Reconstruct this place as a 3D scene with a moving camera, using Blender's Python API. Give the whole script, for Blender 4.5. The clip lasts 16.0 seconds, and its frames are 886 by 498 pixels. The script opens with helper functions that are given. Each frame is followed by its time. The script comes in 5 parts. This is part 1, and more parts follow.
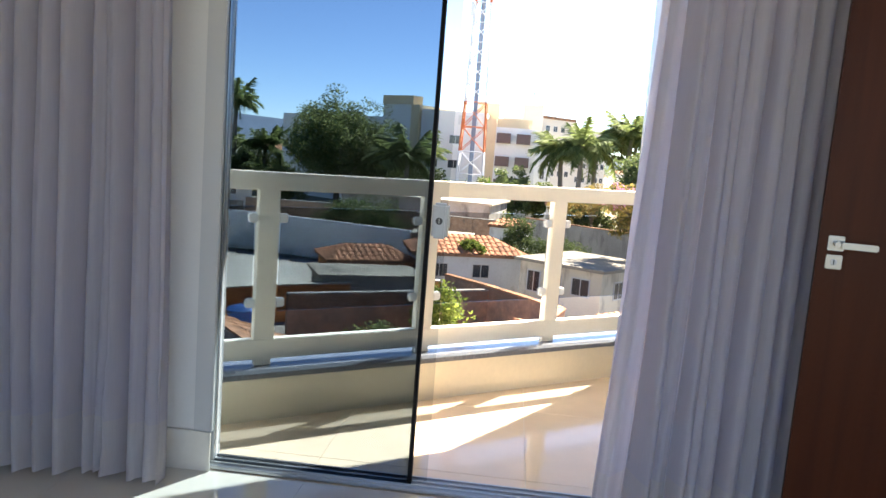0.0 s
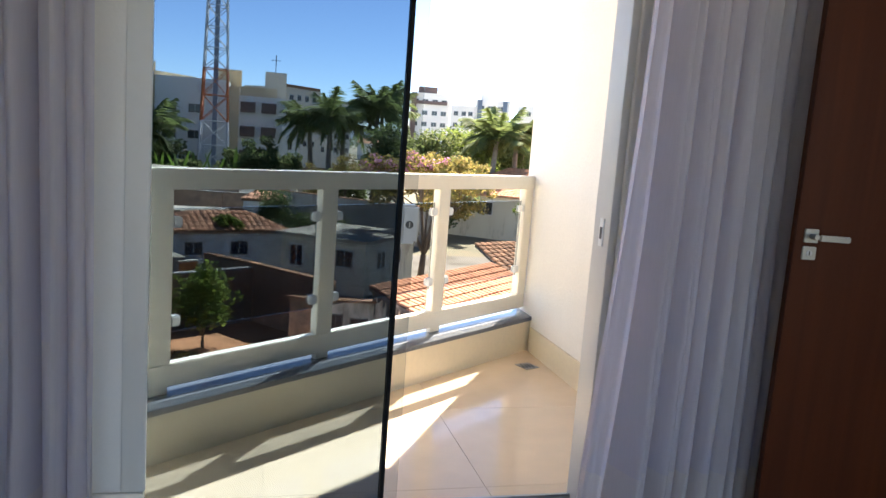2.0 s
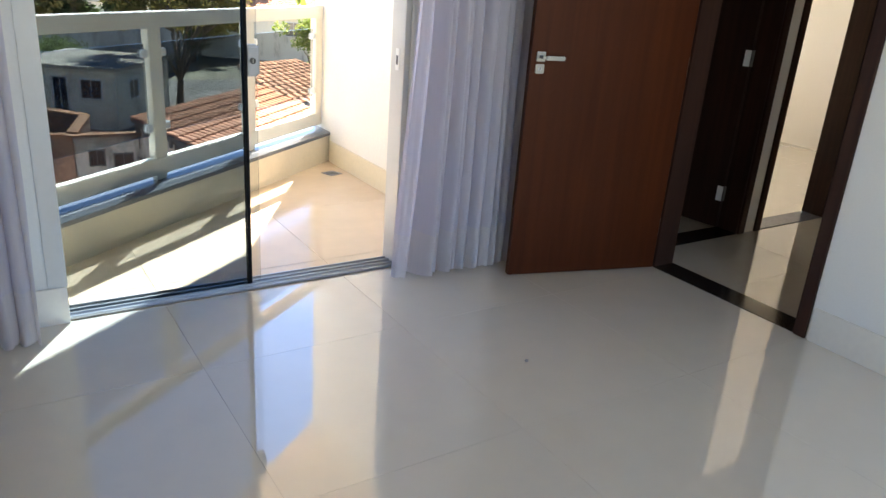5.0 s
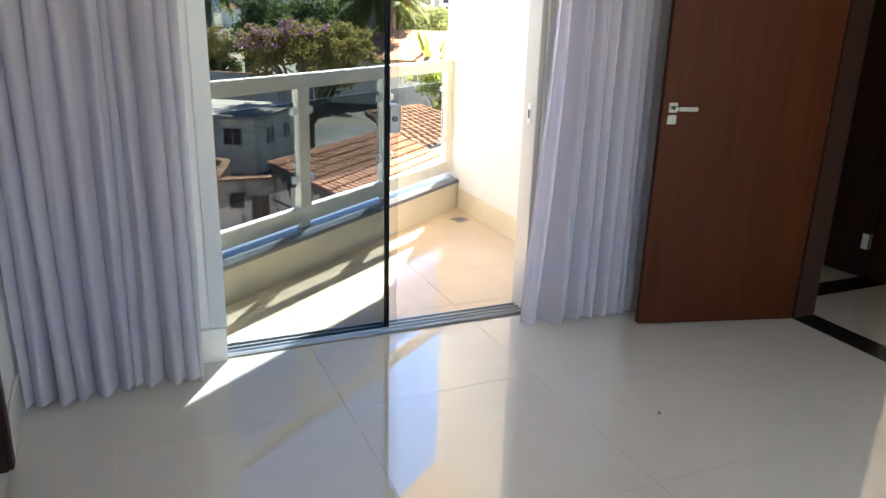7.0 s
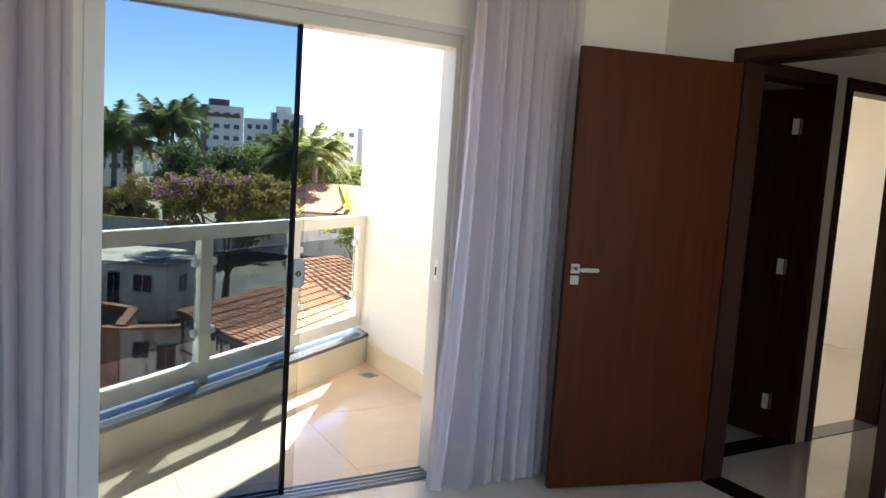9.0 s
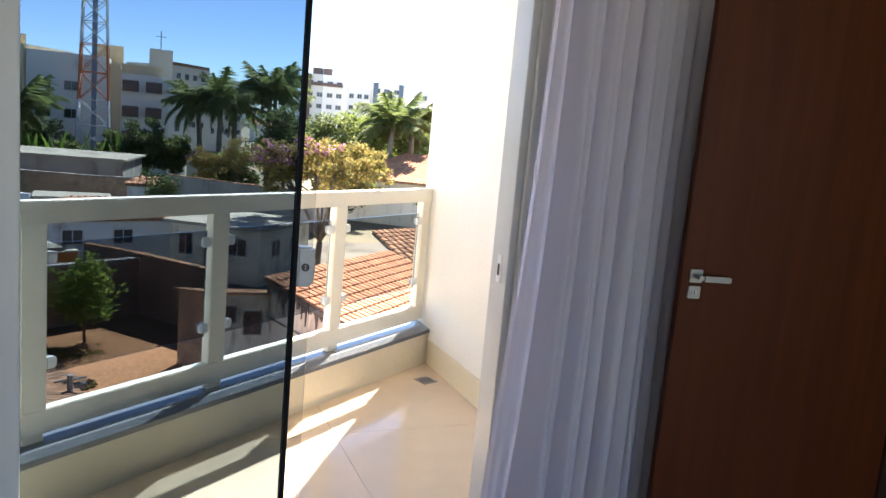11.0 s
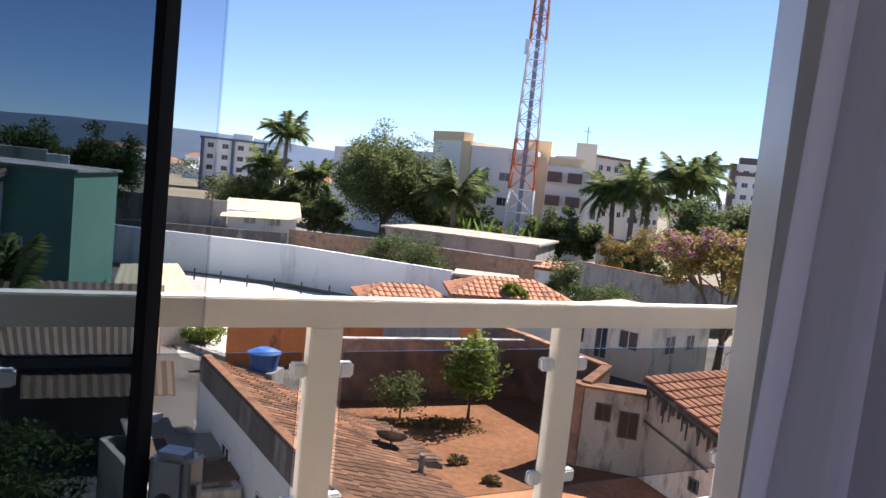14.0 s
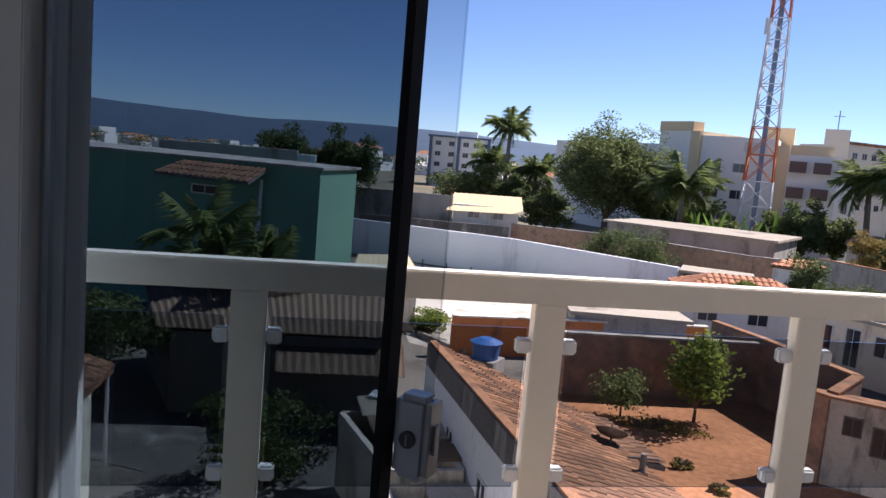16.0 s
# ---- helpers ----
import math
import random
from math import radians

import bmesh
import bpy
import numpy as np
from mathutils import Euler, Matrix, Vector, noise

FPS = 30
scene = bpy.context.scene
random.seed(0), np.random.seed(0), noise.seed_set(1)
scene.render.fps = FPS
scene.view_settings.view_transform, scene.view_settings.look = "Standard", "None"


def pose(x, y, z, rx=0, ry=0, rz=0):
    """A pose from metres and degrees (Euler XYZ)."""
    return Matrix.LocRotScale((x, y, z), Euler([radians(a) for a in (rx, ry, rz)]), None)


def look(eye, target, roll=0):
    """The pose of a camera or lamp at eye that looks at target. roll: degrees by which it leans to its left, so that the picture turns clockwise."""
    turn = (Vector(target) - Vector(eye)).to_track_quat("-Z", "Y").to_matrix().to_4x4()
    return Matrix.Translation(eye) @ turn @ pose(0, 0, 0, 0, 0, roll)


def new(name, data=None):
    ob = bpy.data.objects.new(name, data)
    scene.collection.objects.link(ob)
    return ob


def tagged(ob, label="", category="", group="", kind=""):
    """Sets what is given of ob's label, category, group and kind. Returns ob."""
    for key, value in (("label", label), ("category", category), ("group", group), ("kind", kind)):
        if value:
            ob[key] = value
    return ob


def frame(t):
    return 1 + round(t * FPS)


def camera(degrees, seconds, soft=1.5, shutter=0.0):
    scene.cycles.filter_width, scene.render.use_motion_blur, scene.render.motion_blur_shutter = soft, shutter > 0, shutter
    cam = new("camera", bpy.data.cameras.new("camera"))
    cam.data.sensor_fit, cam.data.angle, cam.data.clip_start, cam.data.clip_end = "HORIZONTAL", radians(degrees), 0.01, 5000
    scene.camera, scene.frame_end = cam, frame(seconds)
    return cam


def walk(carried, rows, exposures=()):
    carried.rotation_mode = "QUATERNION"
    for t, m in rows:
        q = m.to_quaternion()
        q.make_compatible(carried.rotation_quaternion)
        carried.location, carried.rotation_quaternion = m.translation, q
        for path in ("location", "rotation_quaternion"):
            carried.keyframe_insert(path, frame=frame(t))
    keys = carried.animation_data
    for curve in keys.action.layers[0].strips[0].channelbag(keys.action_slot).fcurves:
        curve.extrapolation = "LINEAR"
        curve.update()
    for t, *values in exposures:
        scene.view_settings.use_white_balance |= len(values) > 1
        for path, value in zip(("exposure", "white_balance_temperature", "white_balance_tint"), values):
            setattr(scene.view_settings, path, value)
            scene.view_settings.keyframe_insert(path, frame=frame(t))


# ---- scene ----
cam = camera(61.7, 16.0)
EXPOSURES = [(0, 3.65, 6900, 12), (3, 3.4, 6900, 11), (4.5, 4.0, 6950, 10), (7, 4.25, 7200, 10), (8.7, 3.9, 7000, 10), (11, 3.6, 6750, 11), (12.5, 2.9, 6450, 15),
             (13.2, 2.65, 6300, 17), (13.6, 2.45, 6250, 18), (14, 2.1, 6200, 20), (14.5, 1.7, 6150, 21), (15, 1.5, 6150, 22), (15.5, 1.6, 6100, 22), (16, 1.75, 6050, 22)]
PATH = [
    (0, (1.024, -2.479, 1.21), (0.845, -0.503, 0.957), 4.4),
    (0.5, (0.834, -2.273, 1.214), (0.845, -0.285, 0.995), 3.8),
    (1, (0.642, -2.123, 1.217), (0.843, -0.147, 0.987), 4.3),
    (1.5, (0.446, -2.068, 1.224), (0.845, -0.128, 0.945), 3.9),
    (2, (0.295, -2.203, 1.241), (0.791, -0.286, 0.959), 4.3),
    (2.5, (0.122, -2.377, 1.259), (0.744, -0.49, 1.031), 4.0),
    (3, (-0.108, -2.535, 1.292), (0.839, -0.78, 1.133), 2.0),
    (3.5, (-0.177, -2.688, 1.298), (0.87, -0.999, 1.072), 2.1),
    (4, (-0.2, -2.806, 1.311), (0.903, -1.189, 0.899), 4.0),
    (4.5, (-0.242, -2.86, 1.314), (0.873, -1.313, 0.712), 2.9),
    (4.7, (-0.226, -2.878, 1.345), (0.859, -1.346, 0.655), 4.0),
    (6.8, (-0.331, -2.922, 1.428), (0.447, -1.224, 0.713), 1.5),
    (7, (-0.323, -2.934, 1.439), (0.448, -1.195, 0.82), 1.6),
    (7.5, (-0.324, -2.926, 1.454), (0.482, -1.154, 0.995), 1.4),
    (8, (-0.329, -2.916, 1.455), (0.494, -1.132, 1.082), 1.9),
    (8.5, (-0.292, -2.912, 1.482), (0.62, -1.157, 1.188), 2.9),
    (8.7, (-0.275, -2.913, 1.471), (0.719, -1.191, 1.262), 3.6),
    (11, (0.295, -2.142, 1.417), (1.055, -0.317, 1.113), 5.1),
    (12, (0.693, -1.649, 1.429), (1.195, 0.276, 1.214), 5.0),
    (12.5, (0.84, -1.453, 1.433), (1.074, 0.524, 1.239), 5.9),
    (13, (0.972, -1.147, 1.415), (1.082, 0.842, 1.235), 5.6),
    (13.5, (1.087, -0.935, 1.406), (1.091, 1.057, 1.232), 4.8),
    (14, (1.233, -0.758, 1.415), (0.912, 1.209, 1.243), 5.9),
    (14.5, (1.292, -0.661, 1.405), (0.784, 1.266, 1.231), 5.8),
    (15, (1.292, -0.661, 1.4), (0.615, 1.213, 1.233), 5.3),
    (15.5, (1.278, -0.709, 1.394), (0.493, 1.118, 1.184), 4.9),
    (16, (1.243, -0.814, 1.378), (0.367, 0.968, 1.136), 4.9),
]
walk(cam, [(t, look(eye, target, roll)) for t, eye, target, roll in PATH], EXPOSURES)
SKY_STRENGTH, SUN_STRENGTH, FAR_ROOM_WATTS, SOUTH_WATTS = 0.044, 3.5, 1.0, 0.42

# ==== world, sun, exposure ====
SUN_EL, SUN_AZ = radians(47), radians(32)      # azimuth from +y towards +x
world = bpy.data.worlds.new("sky")
scene.world = world
world.use_nodes = True
wn, wl = world.node_tree.nodes, world.node_tree.links
sky = wn.new("ShaderNodeTexSky")
sky.sky_type = "NISHITA"
sky.sun_disc = False
sky.sun_elevation, sky.sun_rotation = SUN_EL, SUN_AZ
sky.altitude, sky.air_density, sky.dust_density, sky.ozone_density = 1500, 0.8, 0.12, 3.8
wl.new(sky.outputs["Color"], wn["Background"].inputs["Color"])
wn["Background"].inputs["Strength"].default_value = SKY_STRENGTH
sun = new("sun", bpy.data.lights.new("sun", "SUN"))
sun.data.energy, sun.data.angle, sun.data.color = SUN_STRENGTH, radians(0.5), (1.0, 0.94, 0.85)
sun.matrix_world = look((0, 0, 0), (-math.sin(SUN_AZ) * math.cos(SUN_EL), -math.cos(SUN_AZ) * math.cos(SUN_EL), -math.sin(SUN_EL)))
sun.location = (6, 10, 12)

# ==== materials ====
def nodes_of(name):
    m = bpy.data.materials.new(name)
    m.use_nodes = True
    return m, m.node_tree.nodes, m.node_tree.links, m.node_tree.nodes["Principled BSDF"]


def mat(name, col, rough=0.6, metal=0.0, var=0.12, scale=3.0, bump=0.1, bscale=40.0, stain=None, amount=0.0, sscale=1.2, rand=0.0,
        streak=1.0, bdist=0.01, coat=0.0, island=0.0):
    """Principled paint with broad and fine variation, stains of a colour of their own, fine relief; rand varies piece by piece."""
    m, n, l, b = nodes_of(name)
    tc = n.new("ShaderNodeTexCoord")
    mp = n.new("ShaderNodeMapping")
    mp.inputs["Scale"].default_value = (1, 1, 1 / streak)
    l.new(tc.outputs["Object"], mp.inputs["Vector"])
    big, fine = n.new("ShaderNodeTexNoise"), n.new("ShaderNodeTexNoise")
    big.inputs["Scale"].default_value, big.inputs["Detail"].default_value = scale, 5
    fine.inputs["Scale"].default_value, fine.inputs["Detail"].default_value = bscale, 4
    l.new(mp.outputs["Vector"], big.inputs["Vector"])
    l.new(tc.outputs["Object"], fine.inputs["Vector"])
    add = n.new("ShaderNodeMath")
    add.operation = "ADD"
    l.new(big.outputs["Fac"], add.inputs[0])
    l.new(fine.outputs["Fac"], add.inputs[1])
    ramp = n.new("ShaderNodeMapRange")
    ramp.inputs["From Min"].default_value, ramp.inputs["From Max"].default_value = 0.6, 1.4
    ramp.inputs["To Min"].default_value, ramp.inputs["To Max"].default_value = 1 - var, 1 + var
    l.new(add.outputs[0], ramp.inputs["Value"])
    value = ramp.outputs["Result"]
    if rand or island:
        oi = n.new("ShaderNodeNewGeometry") if island else n.new("ShaderNodeObjectInfo")
        r2 = n.new("ShaderNodeMapRange")
        k = island or rand
        r2.inputs["To Min"].default_value, r2.inputs["To Max"].default_value = 1 - k, 1 + k
        l.new(oi.outputs["Random Per Island" if island else "Random"], r2.inputs["Value"])
        mul = n.new("ShaderNodeMath")
        mul.operation = "MULTIPLY"
        l.new(value, mul.inputs[0])
        l.new(r2.outputs["Result"], mul.inputs[1])
        value = mul.outputs[0]
    sc = n.new("ShaderNodeVectorMath")
    sc.operation = "SCALE"
    sc.inputs[0].default_value = col
    l.new(value, sc.inputs["Scale"])
    out = sc.outputs["Vector"]
    if stain:
        sn = n.new("ShaderNodeTexNoise")
        sn.inputs["Scale"].default_value, sn.inputs["Detail"].default_value, sn.inputs["Roughness"].default_value = sscale, 6, 0.65
        l.new(mp.outputs["Vector"], sn.inputs["Vector"])
        sr = n.new("ShaderNodeMapRange")
        sr.inputs["From Min"].default_value, sr.inputs["From Max"].default_value = 0.62 - amount * 0.3, 0.72 - amount * 0.1
        l.new(sn.outputs["Fac"], sr.inputs["Value"])
        mx = n.new("ShaderNodeMix")
        mx.data_type = "RGBA"
        mx.inputs[7].default_value = (*stain, 1)
        l.new(sr.outputs["Result"], mx.inputs[0])
        l.new(out, mx.inputs[6])
        out = mx.outputs[2]
    l.new(out, b.inputs["Base Color"])
    b.inputs["Roughness"].default_value, b.inputs["Metallic"].default_value = rough, metal
    b.inputs["Coat Weight"].default_value = coat
    if bump:
        bp = n.new("ShaderNodeBump")
        bp.inputs["Strength"].default_value, bp.inputs["Distance"].default_value = bump, bdist
        l.new(fine.outputs["Fac"], bp.inputs["Height"])
        l.new(bp.outputs["Normal"], b.inputs["Normal"])
    return m


def glass(name, tint, gloss=1.0):
    """Thin pane: clear tinted transmission with a mirror gloss that grows at grazing angles."""
    m, n, l, b = nodes_of(name)
    n.remove(b)
    tr, gl, mx = n.new("ShaderNodeBsdfTransparent"), n.new("ShaderNodeBsdfGlossy"), n.new("ShaderNodeMixShader")
    tr.inputs["Color"].default_value = (*tint, 1)
    gl.inputs["Roughness"].default_value = 0.01
    lw = n.new("ShaderNodeLayerWeight")
    pw = n.new("ShaderNodeMath")
    pw.operation, pw.inputs[1].default_value = "POWER", 4.5
    mr = n.new("ShaderNodeMapRange")
    mr.inputs["To Min"].default_value, mr.inputs["To Max"].default_value = 0.03 * gloss, 0.8
    l.new(lw.outputs["Facing"], pw.inputs[0])
    l.new(pw.outputs[0], mr.inputs["Value"])
    l.new(mr.outputs["Result"], mx.inputs["Fac"])
    l.new(tr.outputs[0], mx.inputs[1])
    l.new(gl.outputs[0], mx.inputs[2])
    l.new(mx.outputs[0], n["Material Output"].inputs["Surface"])
    return m


def cloth(name, col, through_col, share, sheer=0.0):
    """Sheer fabric: diffuse with light shining through, and a fine vertical weave."""
    m, n, l, b = nodes_of(name)
    tc = n.new("ShaderNodeTexCoord")
    mp = n.new("ShaderNodeMapping")
    mp.inputs["Scale"].default_value = (220, 220, 12)
    nz = n.new("ShaderNodeTexNoise")
    nz.inputs["Scale"].default_value = 1.0
    l.new(tc.outputs["Object"], mp.inputs["Vector"])
    l.new(mp.outputs["Vector"], nz.inputs["Vector"])
    mr = n.new("ShaderNodeMapRange")
    mr.inputs["To Min"].default_value, mr.inputs["To Max"].default_value = 0.86, 1.1
    l.new(nz.outputs["Fac"], mr.inputs["Value"])
    sc = n.new("ShaderNodeVectorMath")
    sc.operation = "SCALE"
    sc.inputs[0].default_value = col
    l.new(mr.outputs["Result"], sc.inputs["Scale"])
    l.new(sc.outputs["Vector"], b.inputs["Base Color"])
    b.inputs["Roughness"].default_value = 0.85
    b.inputs["Sheen Weight"].default_value = 0.2
    tl, mx = n.new("ShaderNodeBsdfTranslucent"), n.new("ShaderNodeMixShader")
    tl.inputs["Color"].default_value = (*through_col, 1)
    mx.inputs["Fac"].default_value = share
    l.new(b.outputs[0], mx.inputs[1])
    l.new(tl.outputs[0], mx.inputs[2])
    # open weave between the threads
    gap, mesh = n.new("ShaderNodeBsdfTransparent"), n.new("ShaderNodeMixShader")
    gap.inputs["Color"].default_value = (0.93, 0.93, 1.0, 1)
    mesh.inputs["Fac"].default_value = sheer
    l.new(mx.outputs[0], mesh.inputs[1])
    l.new(gap.outputs[0], mesh.inputs[2])
    l.new(mesh.outputs[0], n["Material Output"].inputs["Surface"])
    return m


def leafy(name, col, col2, share=0.35, dry=0.0):
    """Leaves: two greens mixed leaf by leaf, some light shining through."""
    m, n, l, b = nodes_of(name)
    g = n.new("ShaderNodeNewGeometry")
    ramp = n.new("ShaderNodeValToRGB")
    ramp.color_ramp.elements[0].color, ramp.color_ramp.elements[1].color = (*col, 1), (*col2, 1)
    l.new(g.outputs["Random Per Island"], ramp.inputs["Fac"])
    l.new(ramp.outputs["Color"], b.inputs["Base Color"])
    b.inputs["Roughness"].default_value = 0.8
    b.inputs["Specular IOR Level"].default_value = 0.2
    tl, mx = n.new("ShaderNodeBsdfTranslucent"), n.new("ShaderNodeMixShader")
    l.new(ramp.outputs["Color"], tl.inputs["Color"])
    mx.inputs["Fac"].default_value = share
    l.new(b.outputs[0], mx.inputs[1])
    l.new(tl.outputs[0], mx.inputs[2])
    l.new(mx.outputs[0], n["Material Output"].inputs["Surface"])
    return m


def wood(name, col, dark, rough=0.35, horizontal=False):
    m, n, l, b = nodes_of(name)
    tc = n.new("ShaderNodeTexCoord")
    mp = n.new("ShaderNodeMapping")
    mp.inputs["Scale"].default_value = (26, 26, 1.3) if not horizontal else (26, 1.3, 26)
    nz = n.new("ShaderNodeTexNoise")
    nz.inputs["Scale"].default_value, nz.inputs["Detail"].default_value, nz.inputs["Distortion"].default_value = 1.0, 8, 0.6
    l.new(tc.outputs["Object"], mp.inputs["Vector"])
    l.new(mp.outputs["Vector"], nz.inputs["Vector"])
    ramp = n.new("ShaderNodeValToRGB")
    ramp.color_ramp.elements[0].position, ramp.color_ramp.elements[1].position = 0.3, 0.7
    ramp.color_ramp.elements[0].color, ramp.color_ramp.elements[1].color = (*dark, 1), (*col, 1)
    l.new(nz.outputs["Fac"], ramp.inputs["Fac"])
    l.new(ramp.outputs["Color"], b.inputs["Base Color"])
    b.inputs["Roughness"].default_value = rough
    b.inputs["Specular IOR Level"].default_value = 0.22
    bp = n.new("ShaderNodeBump")
    bp.inputs["Strength"].default_value, bp.inputs["Distance"].default_value = 0.08, 0.002
    l.new(nz.outputs["Fac"], bp.inputs["Height"])
    l.new(bp.outputs["Normal"], b.inputs["Normal"])
    return m


M_WALL = mat("wall_paint", (0.76, 0.735, 0.685), 0.75, var=0.025, scale=1.5, bump=0.06, bscale=120)
M_CEIL = mat("ceiling_paint", (0.8, 0.79, 0.77), 0.8, var=0.02, bump=0.03, bscale=90)
M_PLASTER = mat("combed_plaster", (0.86, 0.82, 0.74), 0.85, var=0.05, scale=2, bump=0.5, bscale=90, bdist=0.006, streak=6)
M_TILE = mat("polished_porcelain", (0.68, 0.64, 0.55), 0.06, var=0.03, scale=2.2, bump=0.0, bscale=9, rand=0.008, coat=1.0)
M_TILE.node_tree.nodes["Principled BSDF"].inputs["Specular IOR Level"].default_value = 0.6
M_TILE.node_tree.nodes["Principled BSDF"].inputs["Coat Roughness"].default_value = 0.004
M_TILE.node_tree.nodes["Principled BSDF"].inputs["Coat IOR"].default_value = 1.7
M_TILE_OUT = mat("balcony_porcelain", (0.76, 0.60, 0.43), 0.09, var=0.05, scale=3, bump=0.01, bscale=9, rand=0.02)
M_SKIRT = mat("porcelain_skirting", (0.76, 0.71, 0.62), 0.15, var=0.04, bump=0.01)
M_GROUT = mat("grout", (0.66, 0.61, 0.53), 0.9, var=0.1, bump=0.2)
M_CREAM = mat("cream_cladding", (0.8, 0.71, 0.53), 0.3, var=0.05, scale=3, bump=0.02)
M_GRANITE = mat("grey_granite", (0.16, 0.17, 0.19), 0.12, var=0.5, scale=90, bump=0.02, bscale=300)
M_ALU = mat("white_aluminium", (0.6, 0.59, 0.56), 0.35, var=0.02, bump=0.0)
M_GREYALU = mat("grey_aluminium", (0.42, 0.44, 0.46), 0.3, metal=0.8, var=0.05, bump=0.0)
M_RAIL = mat("painted_rail", (0.85, 0.79, 0.66), 0.4, var=0.03, scale=6, bump=0.04, bscale=50)
M_SEAL = mat("black_rubber_seal", (0.006, 0.006, 0.007), 0.7, var=0.1, bump=0.0)
M_SEAL.node_tree.nodes["Principled BSDF"].inputs["Specular IOR Level"].default_value = 0.15
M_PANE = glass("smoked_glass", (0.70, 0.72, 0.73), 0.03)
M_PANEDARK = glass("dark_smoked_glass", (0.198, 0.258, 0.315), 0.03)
M_RAILGLASS = glass("rail_glass", (0.47, 0.49, 0.50), 0.12)
M_CHROME = mat("satin_chrome", (0.24, 0.235, 0.225), 0.3, metal=1.0, var=0.04, bump=0.0)
M_DULL = mat("grey_lock_metal", (0.3, 0.305, 0.315), 0.38, metal=0.6, var=0.08, bump=0.02)
M_BLACK = mat("black_plastic", (0.02, 0.02, 0.022), 0.4, var=0.1, bump=0.0)
M_WHITEPLASTIC = mat("white_plastic", (0.8, 0.8, 0.78), 0.35, var=0.02, bump=0.0)
M_DOOR = wood("reddish_brown_veneer", (0.074, 0.0175, 0.0042), (0.052, 0.0115, 0.0028), 0.42)
M_DOOR.node_tree.nodes["Principled BSDF"].inputs["Specular IOR Level"].default_value = 0.12
M_DARKWOOD = wood("dark_stained_wood", (0.045, 0.018, 0.011), (0.024, 0.010, 0.007), 0.42)
M_DARKSTONE = mat("black_stone_sill", (0.018, 0.016, 0.015), 0.15, var=0.4, scale=60, bump=0.02)
M_CURTAIN = cloth("sheer_white_voile", (0.70, 0.66, 0.65), (0.74, 0.71, 0.86), 0.5, 0.13)
M_HEM = cloth("doubled_voile_hem", (0.74, 0.69, 0.665), (0.70, 0.66, 0.74), 0.42, 0.08)


# ==== mesh helpers ====
def finish(name, bm, material, parent=None, label="", bevel=0.0, smooth=False):
    if bevel:
        bmesh.ops.bevel(bm, geom=bm.edges[:], offset=bevel, segments=2, affect="EDGES", clamp_overlap=True)
    me = bpy.data.meshes.new(name)
    bmesh.ops.recalc_face_normals(bm, faces=bm.faces[:])
    if smooth:
        for f in bm.faces:
            f.smooth = True
    bm.to_mesh(me)
    bm.free()
    me.materials.append(material)
    ob = new(name, me)
    if parent is not None:
        ob.parent = parent
    if label:
        ob["label"] = label
    return ob


def part(name, bm, material, parent, label="", bevel=0.0, smooth=False):
    return finish(name, bm, material, parent, label, bevel, smooth)


def raw(name, verts, faces, material, parent=None, label="", smooth=False):
    me = bpy.data.meshes.new(name)
    me.from_pydata([tuple(v) for v in verts], [], [tuple(f) for f in faces])
    if smooth:
        me.polygons.foreach_set("use_smooth", [True] * len(me.polygons))
    me.materials.append(material)
    ob = new(name, me)
    if parent is not None:
        ob.parent = parent
    if label:
        ob["label"] = label
    return ob


def thing(name, label, category, at=(0, 0, 0), group="", kind=""):
    """An empty at a thing's base; parts are built in its own frame."""
    ob = new(name)
    ob.location = at
    ob.empty_display_size = 0.1
    return tagged(ob, label, category, group, kind)


def box(x0, y0, z0, x1, y1, z1, bm=None):
    bm = bm or bmesh.new()
    r = bmesh.ops.create_cube(bm, size=1)
    bmesh.ops.transform(bm, verts=r["verts"], matrix=Matrix.LocRotScale(((x0 + x1) / 2, (y0 + y1) / 2, (z0 + z1) / 2), None, (abs(x1 - x0), abs(y1 - y0), abs(z1 - z0))))
    return bm


def plate(p, q, thick, z0, z1):
    """An upright glass plate between two plan points: one clear sheet in its middle with the rim of its full thickness."""
    d = (Vector(q) - Vector(p)).normalized()
    n = Vector((-d.y, d.x)) * thick / 2
    bm = bmesh.new()
    ring = [(p, z0), (q, z0), (q, z1), (p, z1)]
    mid = [bm.verts.new((w[0], w[1], z)) for w, z in ring]
    fro = [bm.verts.new((w[0] - n.x, w[1] - n.y, z)) for w, z in ring]
    bck = [bm.verts.new((w[0] + n.x, w[1] + n.y, z)) for w, z in ring]
    bm.faces.new(mid)
    for i in range(4):
        k = (i + 1) % 4
        bm.faces.new((fro[i], fro[k], mid[k], mid[i]))
        bm.faces.new((mid[i], mid[k], bck[k], bck[i]))
    return bm


def obox(cx, cy, cz, sx, sy, sz, turn=0.0, bm=None, rx=0.0, ry=0.0):
    """A box with its centre and size, turned about z by so many degrees."""
    bm = bm or bmesh.new()
    r = bmesh.ops.create_cube(bm, size=1)
    bmesh.ops.transform(bm, verts=r["verts"], matrix=pose(cx, cy, cz, rx, ry, turn) @ Matrix.Diagonal((sx, sy, sz, 1)))
    return bm


